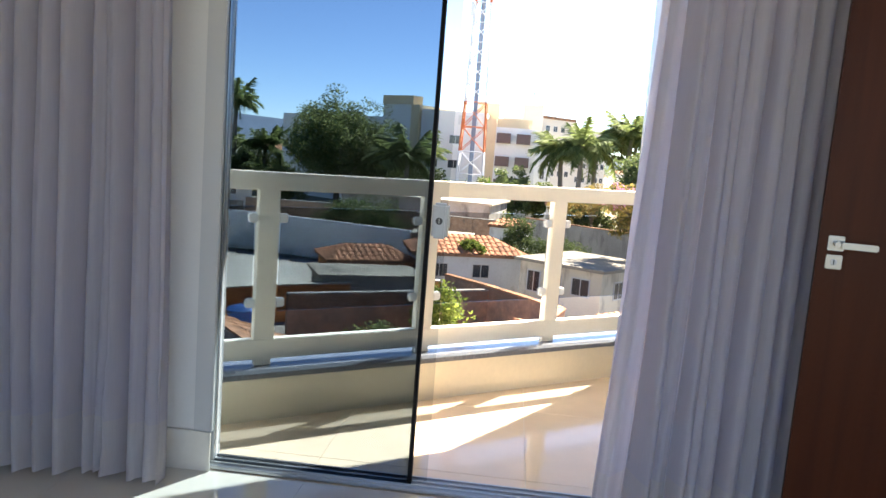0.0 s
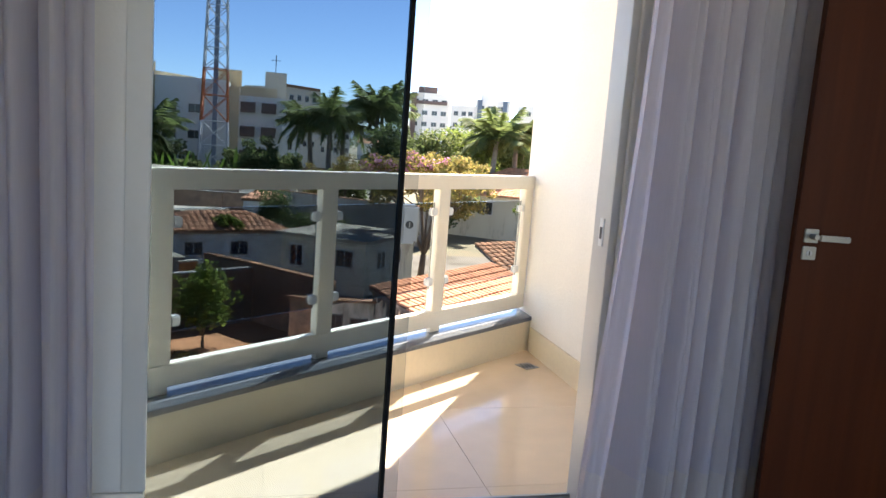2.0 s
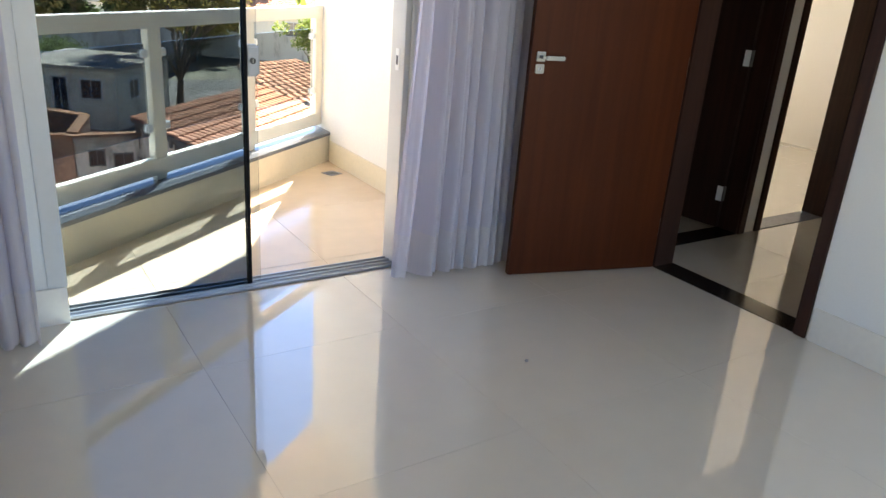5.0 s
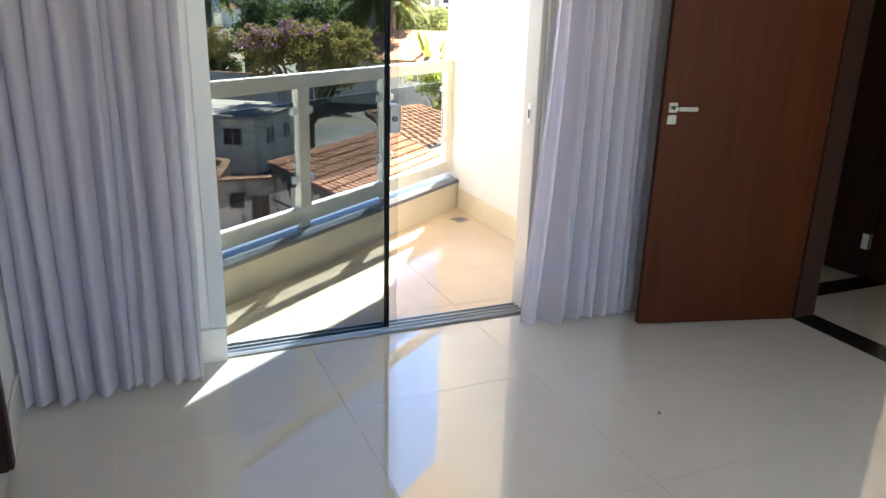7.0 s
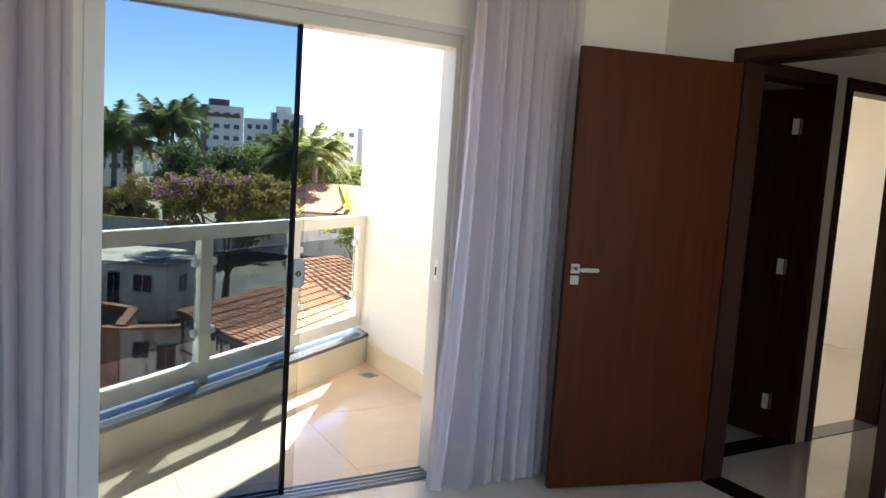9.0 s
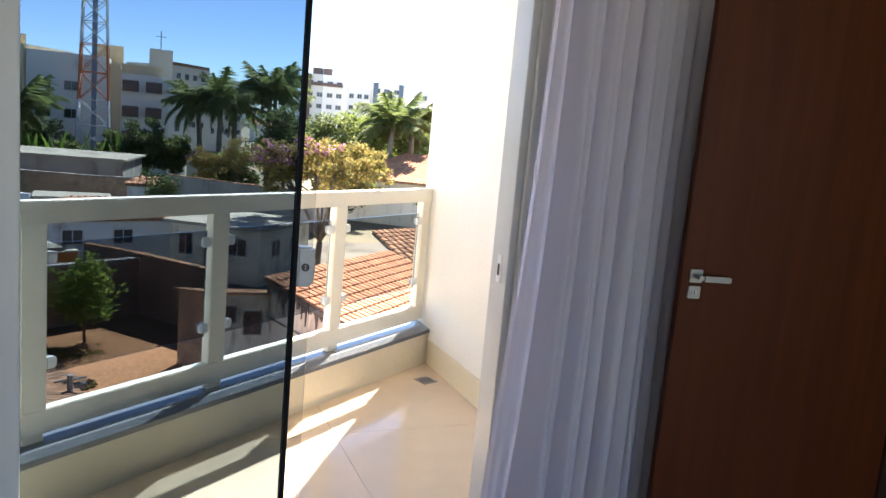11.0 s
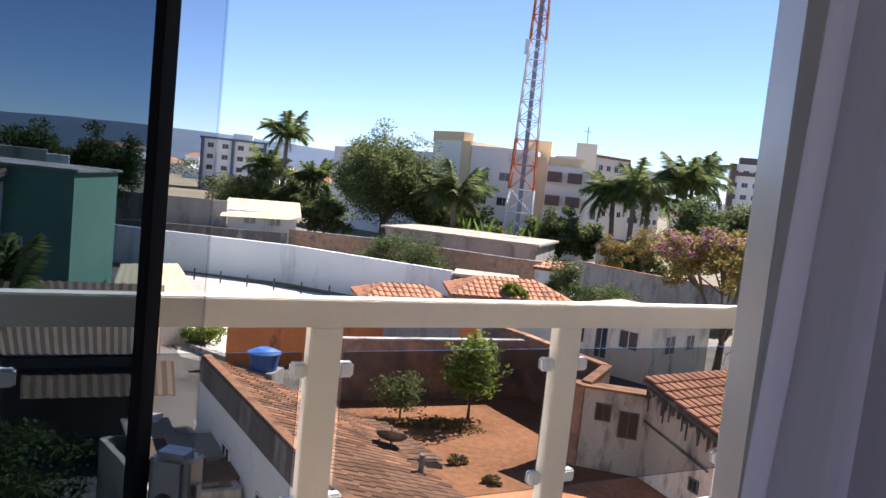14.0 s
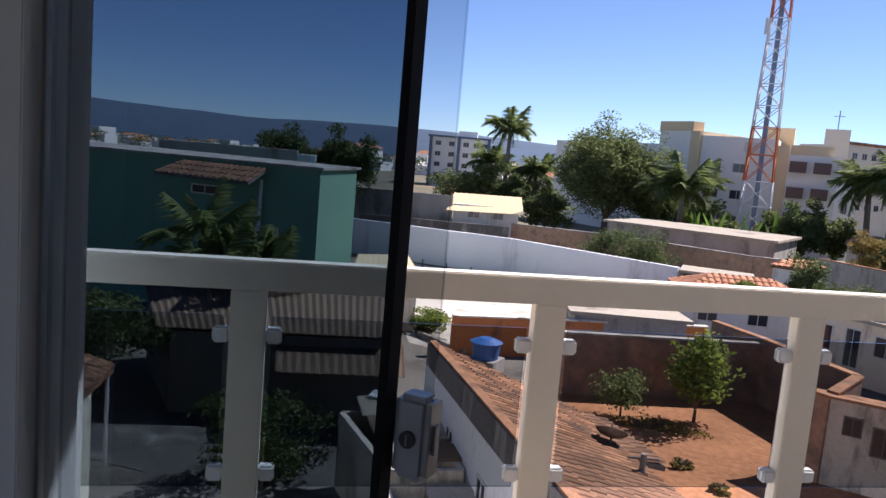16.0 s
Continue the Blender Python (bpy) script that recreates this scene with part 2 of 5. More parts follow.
def rod(p, q, r0, r1=None, n=10, bm=None, caps=True):
    bm = bm or bmesh.new()
    p, q = Vector(p), Vector(q)
    d = q - p
    m = Matrix.Translation((p + q) / 2) @ d.to_track_quat("Z", "Y").to_matrix().to_4x4()
    bmesh.ops.create_cone(bm, cap_ends=caps, segments=n, radius1=r0, radius2=r0 if r1 is None else r1, depth=d.length, matrix=m)
    return bm


def prism(points, z0, z1, bm=None):
    """An upright prism over a plan outline; z0 and z1 may be lists."""
    bm = bm or bmesh.new()
    n = len(points)
    lo = [bm.verts.new((p[0], p[1], z0[i] if isinstance(z0, (list, tuple)) else z0)) for i, p in enumerate(points)]
    hi = [bm.verts.new((p[0], p[1], z1[i] if isinstance(z1, (list, tuple)) else z1)) for i, p in enumerate(points)]
    bm.faces.new(lo[::-1])
    bm.faces.new(hi)
    for i in range(n):
        bm.faces.new((lo[i], lo[(i + 1) % n], hi[(i + 1) % n], hi[i]))
    return bm


def slab(a, b, c, d, thick, bm=None):
    """A sloping slab under four corners."""
    bm = bm or bmesh.new()
    top = [bm.verts.new(p) for p in (a, b, c, d)]
    low = [bm.verts.new((p[0], p[1], p[2] - thick)) for p in (a, b, c, d)]
    bm.faces.new(top)
    bm.faces.new(low[::-1])
    for i in range(4):
        bm.faces.new((top[i], low[i], low[(i + 1) % 4], top[(i + 1) % 4]))
    return bm

# ==== the room ====
LEFT, RIGHT, BACK, TOP = -0.75, 2.69, -4.2, 2.65
WIN0, WIN1, WINH = -0.03, 1.47, 2.05
WY0, WY1 = 0.02, 0.18
DO0, DO1, DOH = -0.50, -1.30, 2.04
CORR = -0.31

wall = thing("wall_north", "white painted wall round the balcony door", "wall", kind="structure")
part("wall_section", box(LEFT - 0.15, WY0, 0, WIN0, WY1, TOP), M_WALL, wall)
part("wall_section", box(WIN1, WY0, 0, RIGHT + 0.14, WY1, TOP), M_WALL, wall)
part("wall_section", box(WIN0, WY0, WINH, WIN1, WY1, TOP), M_WALL, wall)
wall = thing("wall_west", "white painted bedroom wall", "wall", kind="structure")
part("wall_section", box(LEFT - 0.15, -0.52, 0, LEFT, WY0, TOP), M_WALL, wall)
part("wall_section", box(LEFT - 0.15, BACK, 0, LEFT, -1.36, TOP), M_WALL, wall)
part("wall_section", box(LEFT - 0.15, -1.36, 2.08, LEFT, -0.52, TOP), M_WALL, wall)
wall = thing("wall_east", "white painted wall with the bedroom doorway", "wall", kind="structure")
part("wall_section", box(RIGHT, DO0 + 0.03, 0, RIGHT + 0.14, WY0, TOP), M_WALL, wall)
part("wall_section", box(RIGHT, BACK, 0, RIGHT + 0.14, DO1 - 0.03, TOP), M_WALL, wall)
part("wall_section", box(RIGHT, DO1 - 0.03, DOH + 0.03, RIGHT + 0.14, DO0 + 0.03, TOP), M_WALL, wall)
# unseen wall; its wide opening is made up to hold the fill lamp
wall = thing("wall_south", "white painted wall with an added opening for a fill lamp", "wall", kind="structure")
SW0, SW1, SZ0, SZ1 = LEFT + 0.1, RIGHT - 0.1, 0.25, 2.5
part("wall_section", box(LEFT - 0.15, BACK - 0.15, 0, SW0, BACK, TOP), M_WALL, wall)
part("wall_section", box(SW1, BACK - 0.15, 0, RIGHT + 0.14, BACK, TOP), M_WALL, wall)
part("wall_section", box(SW0, BACK - 0.15, 0, SW1, BACK, SZ0), M_WALL, wall)
part("wall_section", box(SW0, BACK - 0.15, SZ1, SW1, BACK, TOP), M_WALL, wall)
tagged(finish("ceiling", box(LEFT - 0.15, BACK - 0.15, TOP, RIGHT + 0.14, WY1, TOP + 0.12), M_CEIL), "plain white painted ceiling", "ceiling", kind="structure")

# skirting
sk = thing("baseboard", "cream porcelain skirting along the walls", "baseboard", kind="structure")
for b in ((LEFT, WY0 - 0.012, 0, WIN0 + 0.036, WY0, 0.15), (WIN1 + 0.002, WY0 - 0.012, 0, RIGHT, WY0, 0.15), (RIGHT - 0.012, BACK, 0, RIGHT, DO1 - 0.075, 0.15),
          (RIGHT - 0.012, DO0 + 0.075, 0, RIGHT, WY0 - 0.012, 0.15), (LEFT, -0.46, 0, LEFT + 0.012, WY0 - 0.012, 0.15), (LEFT, BACK, 0, LEFT + 0.012, -1.43, 0.15),
          (LEFT + 0.012, BACK, 0, RIGHT - 0.012, BACK + 0.012, 0.15)):
    part("skirting_board", box(*b), M_SKIRT, sk, bevel=0.002)

# floor: tile bed, then the polished tiles
floor = tagged(finish("floor", box(LEFT - 0.15, BACK - 0.15, -0.15, RIGHT + 0.14, WY1, -0.003), M_GROUT), "polished cream porcelain tile floor", "floor", kind="structure")


def tiles(parent, x_lines, y_lines, z, material, keep=None):
    for x0, x1 in zip(x_lines, x_lines[1:]):
        for y0, y1 in zip(y_lines, y_lines[1:]):
            bm = box(x0 + 0.0005, y0 + 0.0005, z - 0.0028, x1 - 0.0005, y1 - 0.0005, z)
            part("tile", bm, material, parent)


tiles(floor, [LEFT, -0.44, 0.36, 1.16, 1.96, RIGHT], [BACK, -3.75, -2.95, -2.15, -1.35, -0.55, WY0], 0.0, M_TILE)


# ==== sliding glass door ====
def sliding_door():
    d = thing("sliding_glass_door", "half-open sliding door of smoked glass in a white aluminium frame", "glass door")
    y0, y1 = 0.035, 0.155
    part("door_frame", box(WIN0, y0, 0, WIN0 + 0.018, y1, WINH), M_ALU, d, "white aluminium side frame", 0.002)
    part("door_frame", box(WIN1 - 0.03, y0, 0, WIN1, y1, WINH), M_ALU, d, "white aluminium side frame", 0.002)
    part("top_rail", box(WIN0 + 0.018, y0, WINH - 0.055, WIN1 - 0.03, y1, WINH), M_ALU, d, "white aluminium top track", 0.002)
    tr = part("floor_track", box(WIN0 + 0.018, y0, 0, WIN1 - 0.03, y1, 0.012), M_GREYALU, d, "grey aluminium floor track", 0.002)
    for y in (0.06, 0.093, 0.13):
        part("track_rib", box(WIN0 + 0.018, y - 0.003, 0.012, WIN1 - 0.03, y + 0.003, 0.02), M_GREYALU, tr)
    # narrow cover strips on the room side
    part("cover_strip", box(WIN0 - 0.028, WY0 - 0.008, 0.15, WIN0 + 0.04, y0 - 0.004, WINH + 0.03), M_ALU, d, "white aluminium cover strip", 0.003)
    part("cover_strip", box(WIN1 - 0.004, WY0 - 0.008, 0.15, WIN1 + 0.028, y0, WINH + 0.03), M_ALU, d, "white aluminium cover strip", 0.003)
    part("cover_strip", box(WIN0 + 0.04, WY0 - 0.008, WINH - 0.004, WIN1 - 0.004, y0, WINH + 0.03), M_ALU, d, "white aluminium cover strip", 0.003)
    part("side_channel", box(WIN0 + 0.018, 0.064, 0.02, WIN0 + 0.03, 0.086, WINH - 0.055), M_GREYALU, d, "grey side channel", 0.001)
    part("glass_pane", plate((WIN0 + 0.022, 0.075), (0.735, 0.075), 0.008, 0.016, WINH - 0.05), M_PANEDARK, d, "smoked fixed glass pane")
    part("seal_strip", box(0.728, 0.062, 0.012, 0.742, 0.098, WINH - 0.05), M_SEAL, d, "black rubber edge seal", 0.002)
    slide = part("sliding_pane", plate((WIN0 + 0.03, 0.109), (0.795, 0.109), 0.008, 0.016, WINH - 0.05), M_PANE, d, "smoked sliding glass pane")
    lock = part("lock", box(0.744, 0.086, 0.915, 0.799, 0.132, 1.04), M_DULL, slide, "grey metal glass-door lock", 0.009)
    part("edge_plate", box(0.7985, 0.092, 0.922, 0.8015, 0.126, 1.033), M_CHROME, slide, "chrome edge plate of the lock", 0.001)
    part("cylinder", rod((0.771, 0.080, 0.978), (0.771, 0.088, 0.978), 0.0125, 0.0125, 18), M_BLACK, slide, "round dark key cylinder")
    part("keyhole", box(0.7695, 0.0785, 0.970, 0.7725, 0.0805, 0.986), M_CHROME, slide)
    part("latch", box(0.8015, 0.102, 0.955, 0.806, 0.116, 1.0), M_CHROME, slide, "chrome latch", 0.001)
    return d


sliding_door()
keyhole = thing("door_strike", "white metal strike plate on the door frame", "strike plate")
part("plate", box(WIN1 - 0.034, 0.075, 0.935, WIN1 - 0.03, 0.105, 1.03), M_WHITEPLASTIC, keyhole, bevel=0.001)
part("slot", box(WIN1 - 0.0355, 0.083, 0.96, WIN1 - 0.0338, 0.097, 1.0), M_BLACK, keyhole)


# ==== curtains ====
def curtain(name, x0, x1, pleats, seed, label, flare=0.0, y=-0.13):
    """A pleated sheer: uneven soft folds that drift and deepen towards the hem."""
    rnd = random.Random(seed)
    cuts = [0.0]
    for _ in range(pleats):
        cuts.append(cuts[-1] + rnd.uniform(0.4, 1.7))
    cuts = [c / cuts[-1] for c in cuts]
    depth = [rnd.uniform(0.45, 1.35) for _ in range(pleats + 1)]
    drift = [rnd.uniform(-0.5, 0.5) for _ in range(pleats + 1)]
    nu, zs = pleats * 18, [0.01, 0.03, 0.09, 0.19, 0.22, 0.3, 0.4, 0.55, 0.8, 1.05, 1.3, 1.6, 1.9, 2.2, 2.45, 2.6]
    c = thing(name, label, "curtain", (x0, y, 0))

    def point(i, z):
        u = i / nu
        low = 1 - z / 2.6
        uu = min(max(u + 0.012 * low * math.sin(9 * u + 1.7 * z + seed) + 0.006 * math.sin(23 * u + 2.6 * z), 0), 0.9999)
        j = max(k for k in range(pleats) if cuts[k] <= uu)
        f = (uu - cuts[j]) / (cuts[j + 1] - cuts[j])
        dp = depth[j] * (1 - f) + depth[j + 1] * f
        amp = (0.03 + 0.026 * low) * dp * min(1.2, (cuts[j + 1] - cuts[j]) * pleats)
        a = 2 * math.pi * f
        fold = -math.cos(a) + 0.22 * math.sin(2 * a + 2 * drift[j] + 0.7 * z) * math.sin(a / 2) + 0.07 * math.sin(3 * a + 5 * drift[j] + 1.4 * z)
        x = (x1 - x0) * u + 0.012 * math.sin(a) * dp - flare * (1 - u) ** 3 * low
        belly = 0.03 * math.sin(math.pi * u) * low + 0.014 * math.sin(2.0 * z + 4 * u + seed) + 0.012 * math.sin(7 * u + seed)
        return (x, amp * fold + belly, z + (0.012 * math.sin(a + 1) * dp if z < 0.05 else 0))

    def sheet(rows, material, nm, lab):
        v = [point(i, z) for z in rows for i in range(nu + 1)]
        n = nu + 1
        f = [(r * n + i, r * n + i + 1, (r + 1) * n + i + 1, (r + 1) * n + i) for r in range(len(rows) - 1) for i in range(nu)]
        return raw(nm, v, f, material, c, lab, smooth=True)
    sheet(zs[4:], M_CURTAIN, "fabric", "")
    sheet(zs[:5], M_HEM, "hem", "doubled hem of the curtain")
    part("curtain_track", box(-0.02, -0.02, 2.6, x1 - x0 + 0.02, 0.02, TOP), M_WHITEPLASTIC, c, "white ceiling curtain track", 0.003)
    return c


curtain("curtain", -0.73, -0.1, 10, 3, "pleated sheer white curtain gathered beside the balcony door")
curtain("curtain", 1.44, 2.0, 11, 8, "pleated sheer white curtain gathered beside an open wooden door", flare=0.09)


# ==== bedroom door ====
def lever(parent, x, z, y, side, along):
    """Square rose, lever and key rose on one face of a leaf."""
    h = part("door_handle", box(x - 0.021, y, z - 0.021, x + 0.021, y + side * 0.009, z + 0.021), M_CHROME, parent, "satin chrome lever handle", 0.002)
    part("lever", box(x - 0.009, y + side * 0.036, z - 0.011, x + along * 0.1, y + side * 0.047, z + 0.007), M_CHROME, h, "", 0.003)
    part("neck", rod((x, y + side * 0.008, z), (x, y + side * 0.045, z), 0.008), M_CHROME, h, "")
    k = part("key_rose", box(x - 0.021, y, z - 0.073, x + 0.021, y + side * 0.007, z - 0.033), M_CHROME, parent, "satin chrome key rose", 0.002)
    part("cylinder", rod((x, y + side * 0.007, z - 0.053), (x, y + side * 0.009, z - 0.053), 0.009, 0.009, 14), M_DULL, k)
    part("keyhole", box(x - 0.0015, y + side * 0.009, z - 0.06, x + 0.0015, y + side * 0.0097, z - 0.046), M_BLACK, k)


def door_leaf(name, label, hinge, turn, width, height, material, hinges=True, plate_side=-1):
    """A flush leaf that hangs from a point; turn: degrees from +x."""
    d = thing(name, label, "door", hinge)
    d.rotation_euler = (0, 0, radians(turn))
    lf = part("leaf", box(0.004, -0.0175, 0.008, width, 0.0175, height), material, d, bevel=0.002)
    lever(lf, width - 0.045, 1.046, -0.0175, -1, -1)
    lever(lf, width - 0.045, 1.046, 0.0175, 1, -1)
    if hinges:
        for z in (0.22, 1.02, 1.82):
            hg = part("hinge", rod((0.0, 0.0, z - 0.045), (0.0, 0.0, z + 0.045), 0.007), M_CHROME, d, "chrome butt hinge")
            part("hinge_plate", box(0.002, plate_side * 0.0176, z - 0.045, 0.04, plate_side * 0.0196, z + 0.045), M_WHITEPLASTIC if plate_side > 0 else M_CHROME, hg)
    return d


def door_frame(name, label, axis, at, a, b, depth0, depth1, height, material=None, casing=0.065):
    """A dark frame lining an opening, with casings on both faces. axis: the wall's run."""
    fr = thing(name, label, "door frame", kind="structure")
    material = material or M_DARKWOOD
    a, b = min(a, b), max(a, b)

    def bx(u0, v0, z0, u1, v1, z1):
        return box(u0, v0, z0, u1, v1, z1) if axis == "x" else box(v0, u0, z0, v1, u1, z1)
    part("jamb", bx(a, depth0, 0, a + 0.03, depth1, height), material, fr, bevel=0.002)
    part("jamb", bx(b - 0.03, depth0, 0, b, depth1, height), material, fr, bevel=0.002)
    part("head", bx(a + 0.03, depth0, height - 0.03, b - 0.03, depth1, height), material, fr, bevel=0.002)
    for v0, v1 in ((depth0 - 0.014, depth0), (depth1, depth1 + 0.014)):
        part("casing", bx(a - casing + 0.03, v0, 0, a + 0.02, v1, height - 0.02), material, fr, bevel=0.003)
        part("casing", bx(b - 0.02, v0, 0, b + casing - 0.03, v1, height - 0.02), material, fr, bevel=0.003)
        part("casing", bx(a - casing + 0.03, v0, height - 0.02, b + casing - 0.03, v1, height + casing - 0.03), material, fr, bevel=0.003)
    return fr


door_frame("door_1", "dark stained wooden frame of the bedroom doorway", "y", RIGHT, DO1 - 0.03, DO0 + 0.03, RIGHT, RIGHT + 0.14, DOH + 0.03)
tagged(finish("trim", box(RIGHT - 0.002, DO1, -0.02, RIGHT + 0.142, DO0, 0.004), M_DARKSTONE), "black stone door sill in the floor", "door sill", kind="structure")
leaf_turn = math.degrees(math.atan2(0.212, -0.784))
door_leaf("bedroom_door", "open flush door of reddish brown wood with a chrome lever", (RIGHT - 0.012, DO0 + 0.012, 0), leaf_turn, 0.812, 2.03, M_DOOR)
door_frame("door_4", "dark stained frame of a closed door", "y", LEFT, -1.36, -0.52, LEFT - 0.14, LEFT, 2.08)
door_leaf("closet_door", "closed flush door of dark reddish brown wood", (LEFT - 0.04, -0.555, 0), -90, 0.77, 2.04, M_DOOR, hinges=False)

sw = thing("light_switch", "white square light switch on the wall", "light switch", (RIGHT, -1.49, 1.12))
pl = part("plate", box(-0.009, -0.04, -0.06, 0, 0.04, 0.06), M_WHITEPLASTIC, sw, bevel=0.003)
part("rocker", box(-0.013, -0.014, -0.022, -0.008, 0.014, 0.022), M_WHITEPLASTIC, sw, bevel=0.002)

# ==== corridor and the rooms beyond ====
CX0 = RIGHT + 0.14
corr = thing("wall_corridor", "white painted corridor wall with two doorways", "wall", kind="structure")
D1, D2 = (3.02, 3.60), (3.83, 4.50)
for x0, x1, z0 in ((CX0, D1[0] - 0.03, 0), (D1[1] + 0.03, D2[0] - 0.03, 0), (D2[1] + 0.03, 6.6, 0), (D1[0] - 0.03, D1[1] + 0.03, 2.07), (D2[0] - 0.03, D2[1] + 0.03, 2.07)):
    part("wall_section", box(x0, CORR, z0, x1, CORR + 0.14, TOP), M_WALL, corr)
tagged(finish("wall_corridor_south", box(CX0, -1.62, 0, 6.6, -1.48, TOP), M_WALL), "white painted corridor wall", "wall", kind="structure")
tagged(finish("wall_corridor_east", box(6.6, -1.62, 0, 6.75, 3.15, TOP), M_WALL), "white painted wall", "wall", kind="structure")
tagged(finish("wall_between", box(3.66, CORR + 0.14, 0, 3.74, 3.0, TOP), M_WALL), "white painted partition wall", "wall", kind="structure")
tagged(finish("wall_bathroom", box(CX0, WY1 + 1.6, 0, 3.66, WY1 + 1.75, TOP), M_WALL), "white painted bathroom wall", "wall", kind="structure")
tagged(finish("wall_bathroom_west", box(CX0, WY1, -6, CX0 + 0.14, WY1 + 1.6, TOP + 0.12), M_PLASTER), "plastered bathroom wall", "wall", kind="structure")
wr = thing("wall_far_room", "white painted wall with a window", "wall", kind="structure")
part("wall_section", box(3.74, 3.0, 0, 4.5, 3.15, TOP), M_WALL, wr)
part("wall_section", box(5.9, 3.0, 0, 6.6, 3.15, TOP), M_WALL, wr)
part("wall_section", box(4.5, 3.0, 0, 5.9, 3.15, 1.0), M_WALL, wr)
part("wall_section", box(4.5, 3.0, 2.1, 5.9, 3.15, TOP), M_WALL, wr)
tagged(finish("ceiling_corridor", box(CX0, -1.62, TOP, 6.75, 3.15, TOP + 0.12), M_CEIL), "plain white ceiling", "ceiling", kind="structure")
fl2 = tagged(finish("floor_corridor", box(CX0, -1.62, -0.15, 6.75, 3.15, -0.003), M_GROUT), "polished cream porcelain tile floor", "floor", kind="structure")
tiles(fl2, [CX0 + 0.002, 3.54, 4.34, 5.14, 5.94, 6.6], [-1.48, -0.85, -0.05, 0.75, 1.55, 2.35, 3.0], 0.0, M_TILE)
door_frame("door_2", "dark stained frame of the bathroom doorway", "x", 0, D1[0] - 0.03, D1[1] + 0.03, CORR, CORR + 0.14, 2.07)
door_frame("door_3", "dark stained frame of a lit doorway", "x", 0, D2[0] - 0.03, D2[1] + 0.03, CORR, CORR + 0.14, 2.07)
tagged(finish("trim", box(D1[0], CORR - 0.002, -0.02, D1[1], CORR + 0.142, 0.004), M_DARKSTONE), "black stone door sill in the floor", "door sill", kind="structure")
tagged(finish("trim", box(D2[0], CORR - 0.002, -0.02, D2[1], CORR + 0.142, 0.004), M_GRANITE), "grey stone door sill in the floor", "door sill", kind="structure")
door_leaf("bathroom_door", "open dark wooden bathroom door with chrome hinges", (D1[1] - 0.012, CORR + 0.125, 0), 97, 0.56, 2.03, M_DARKWOOD, plate_side=1)
wlamp = new("window_light", bpy.data.lights.new("window_light", "AREA"))
wlamp.data.shape, wlamp.data.size, wlamp.data.size_y, wlamp.data.energy, wlamp.data.color = "RECTANGLE", 1.4, 1.1, FAR_ROOM_WATTS, (1.0, 0.8, 0.52)
wlamp.matrix_world = look((5.2, 3.05, 1.55), (4.6, 0.5, 0.6))

# ==== balcony ====
SIDE_X = 1.993
RA = 36.87
RX, RY = 0.593, 1.127            # a post's edge on the rail's inner face


def along(s, off=0.0):
    """Plan point on the rail: s metres along its inner face, off metres outwards."""
    return (RX + 0.8 * s - 0.6 * off, RY + 0.6 * s + 0.8 * off)


S0, S1 = (WY1 - RY) / 0.6 - 0.05, (SIDE_X - RX) / 0.8
tagged(finish("wall_balcony_side", box(SIDE_X, WY1, -6.0, SIDE_X + 0.15, 2.31, 2.5), M_PLASTER), "cream combed plaster side wall of the balcony", "wall", kind="structure")
tagged(finish("ceiling_balcony", prism([(-0.9, WY1 + 0.002), (SIDE_X + 0.15, WY1 + 0.002), along(1.95, 0.16), along(-1.75, 0.16)], 2.5, 2.75), M_PLASTER), "plastered slab of the floor above", "ceiling", kind="structure")
base = prism([(-1.2, WY1), (SIDE_X, WY1), (SIDE_X, along(S1, 0.16)[1]), along(S0, 0.16)], -0.25, -0.006)
bal = tagged(finish("floor_balcony", base, M_GROUT), "cream polished tile floor of the wedge-shaped balcony", "floor", kind="structure")
xs = [-0.44, 0.36, 1.16, SIDE_X]
for i, x0 in enumerate([-1.0] + xs[:-1]):
    x1 = xs[i]
    for y0, y1 in ((WY1, 0.25), (0.25, 1.05), (1.05, 1.85), (1.85, 2.4)):
        # tiles cut along the slanting kerb
        def lim(x):
            return RY + 0.75 * (x - RX) + 0.02
        poly = [(x0 + 0.001, y0 + 0.001), (x1 - 0.001, y0 + 0.001), (x1 - 0.001, min(y1 - 0.001, lim(x1))), (x0 + 0.001, min(y1 - 0.001, lim(x0)))]
        if poly[2][1] <= poly[1][1] + 0.005:
            continue
        if poly[3][1] <= poly[0][1]:
            xc = RX + (y0 - RY - 0.02) / 0.75
            poly = [(max(x0, xc) + 0.001, y0 + 0.001), poly[1], poly[2]] + ([((y1 - RY - 0.02) / 0.75 + RX, y1 - 0.001)] if lim(x1) > y1 else [])
        elif lim(x0) < y1 < lim(x1):
            poly.insert(3, (RX + (y1 - RY - 0.02) / 0.75, y1 - 0.001))
        part("tile", prism(poly, -0.0055, -0.002), M_TILE_OUT, bal)


def strip(s0, s1, o0, o1, z0, z1):
    return prism([along(s0, o0), along(s1, o0), along(s1, o1), along(s0, o1)], z0, z1)


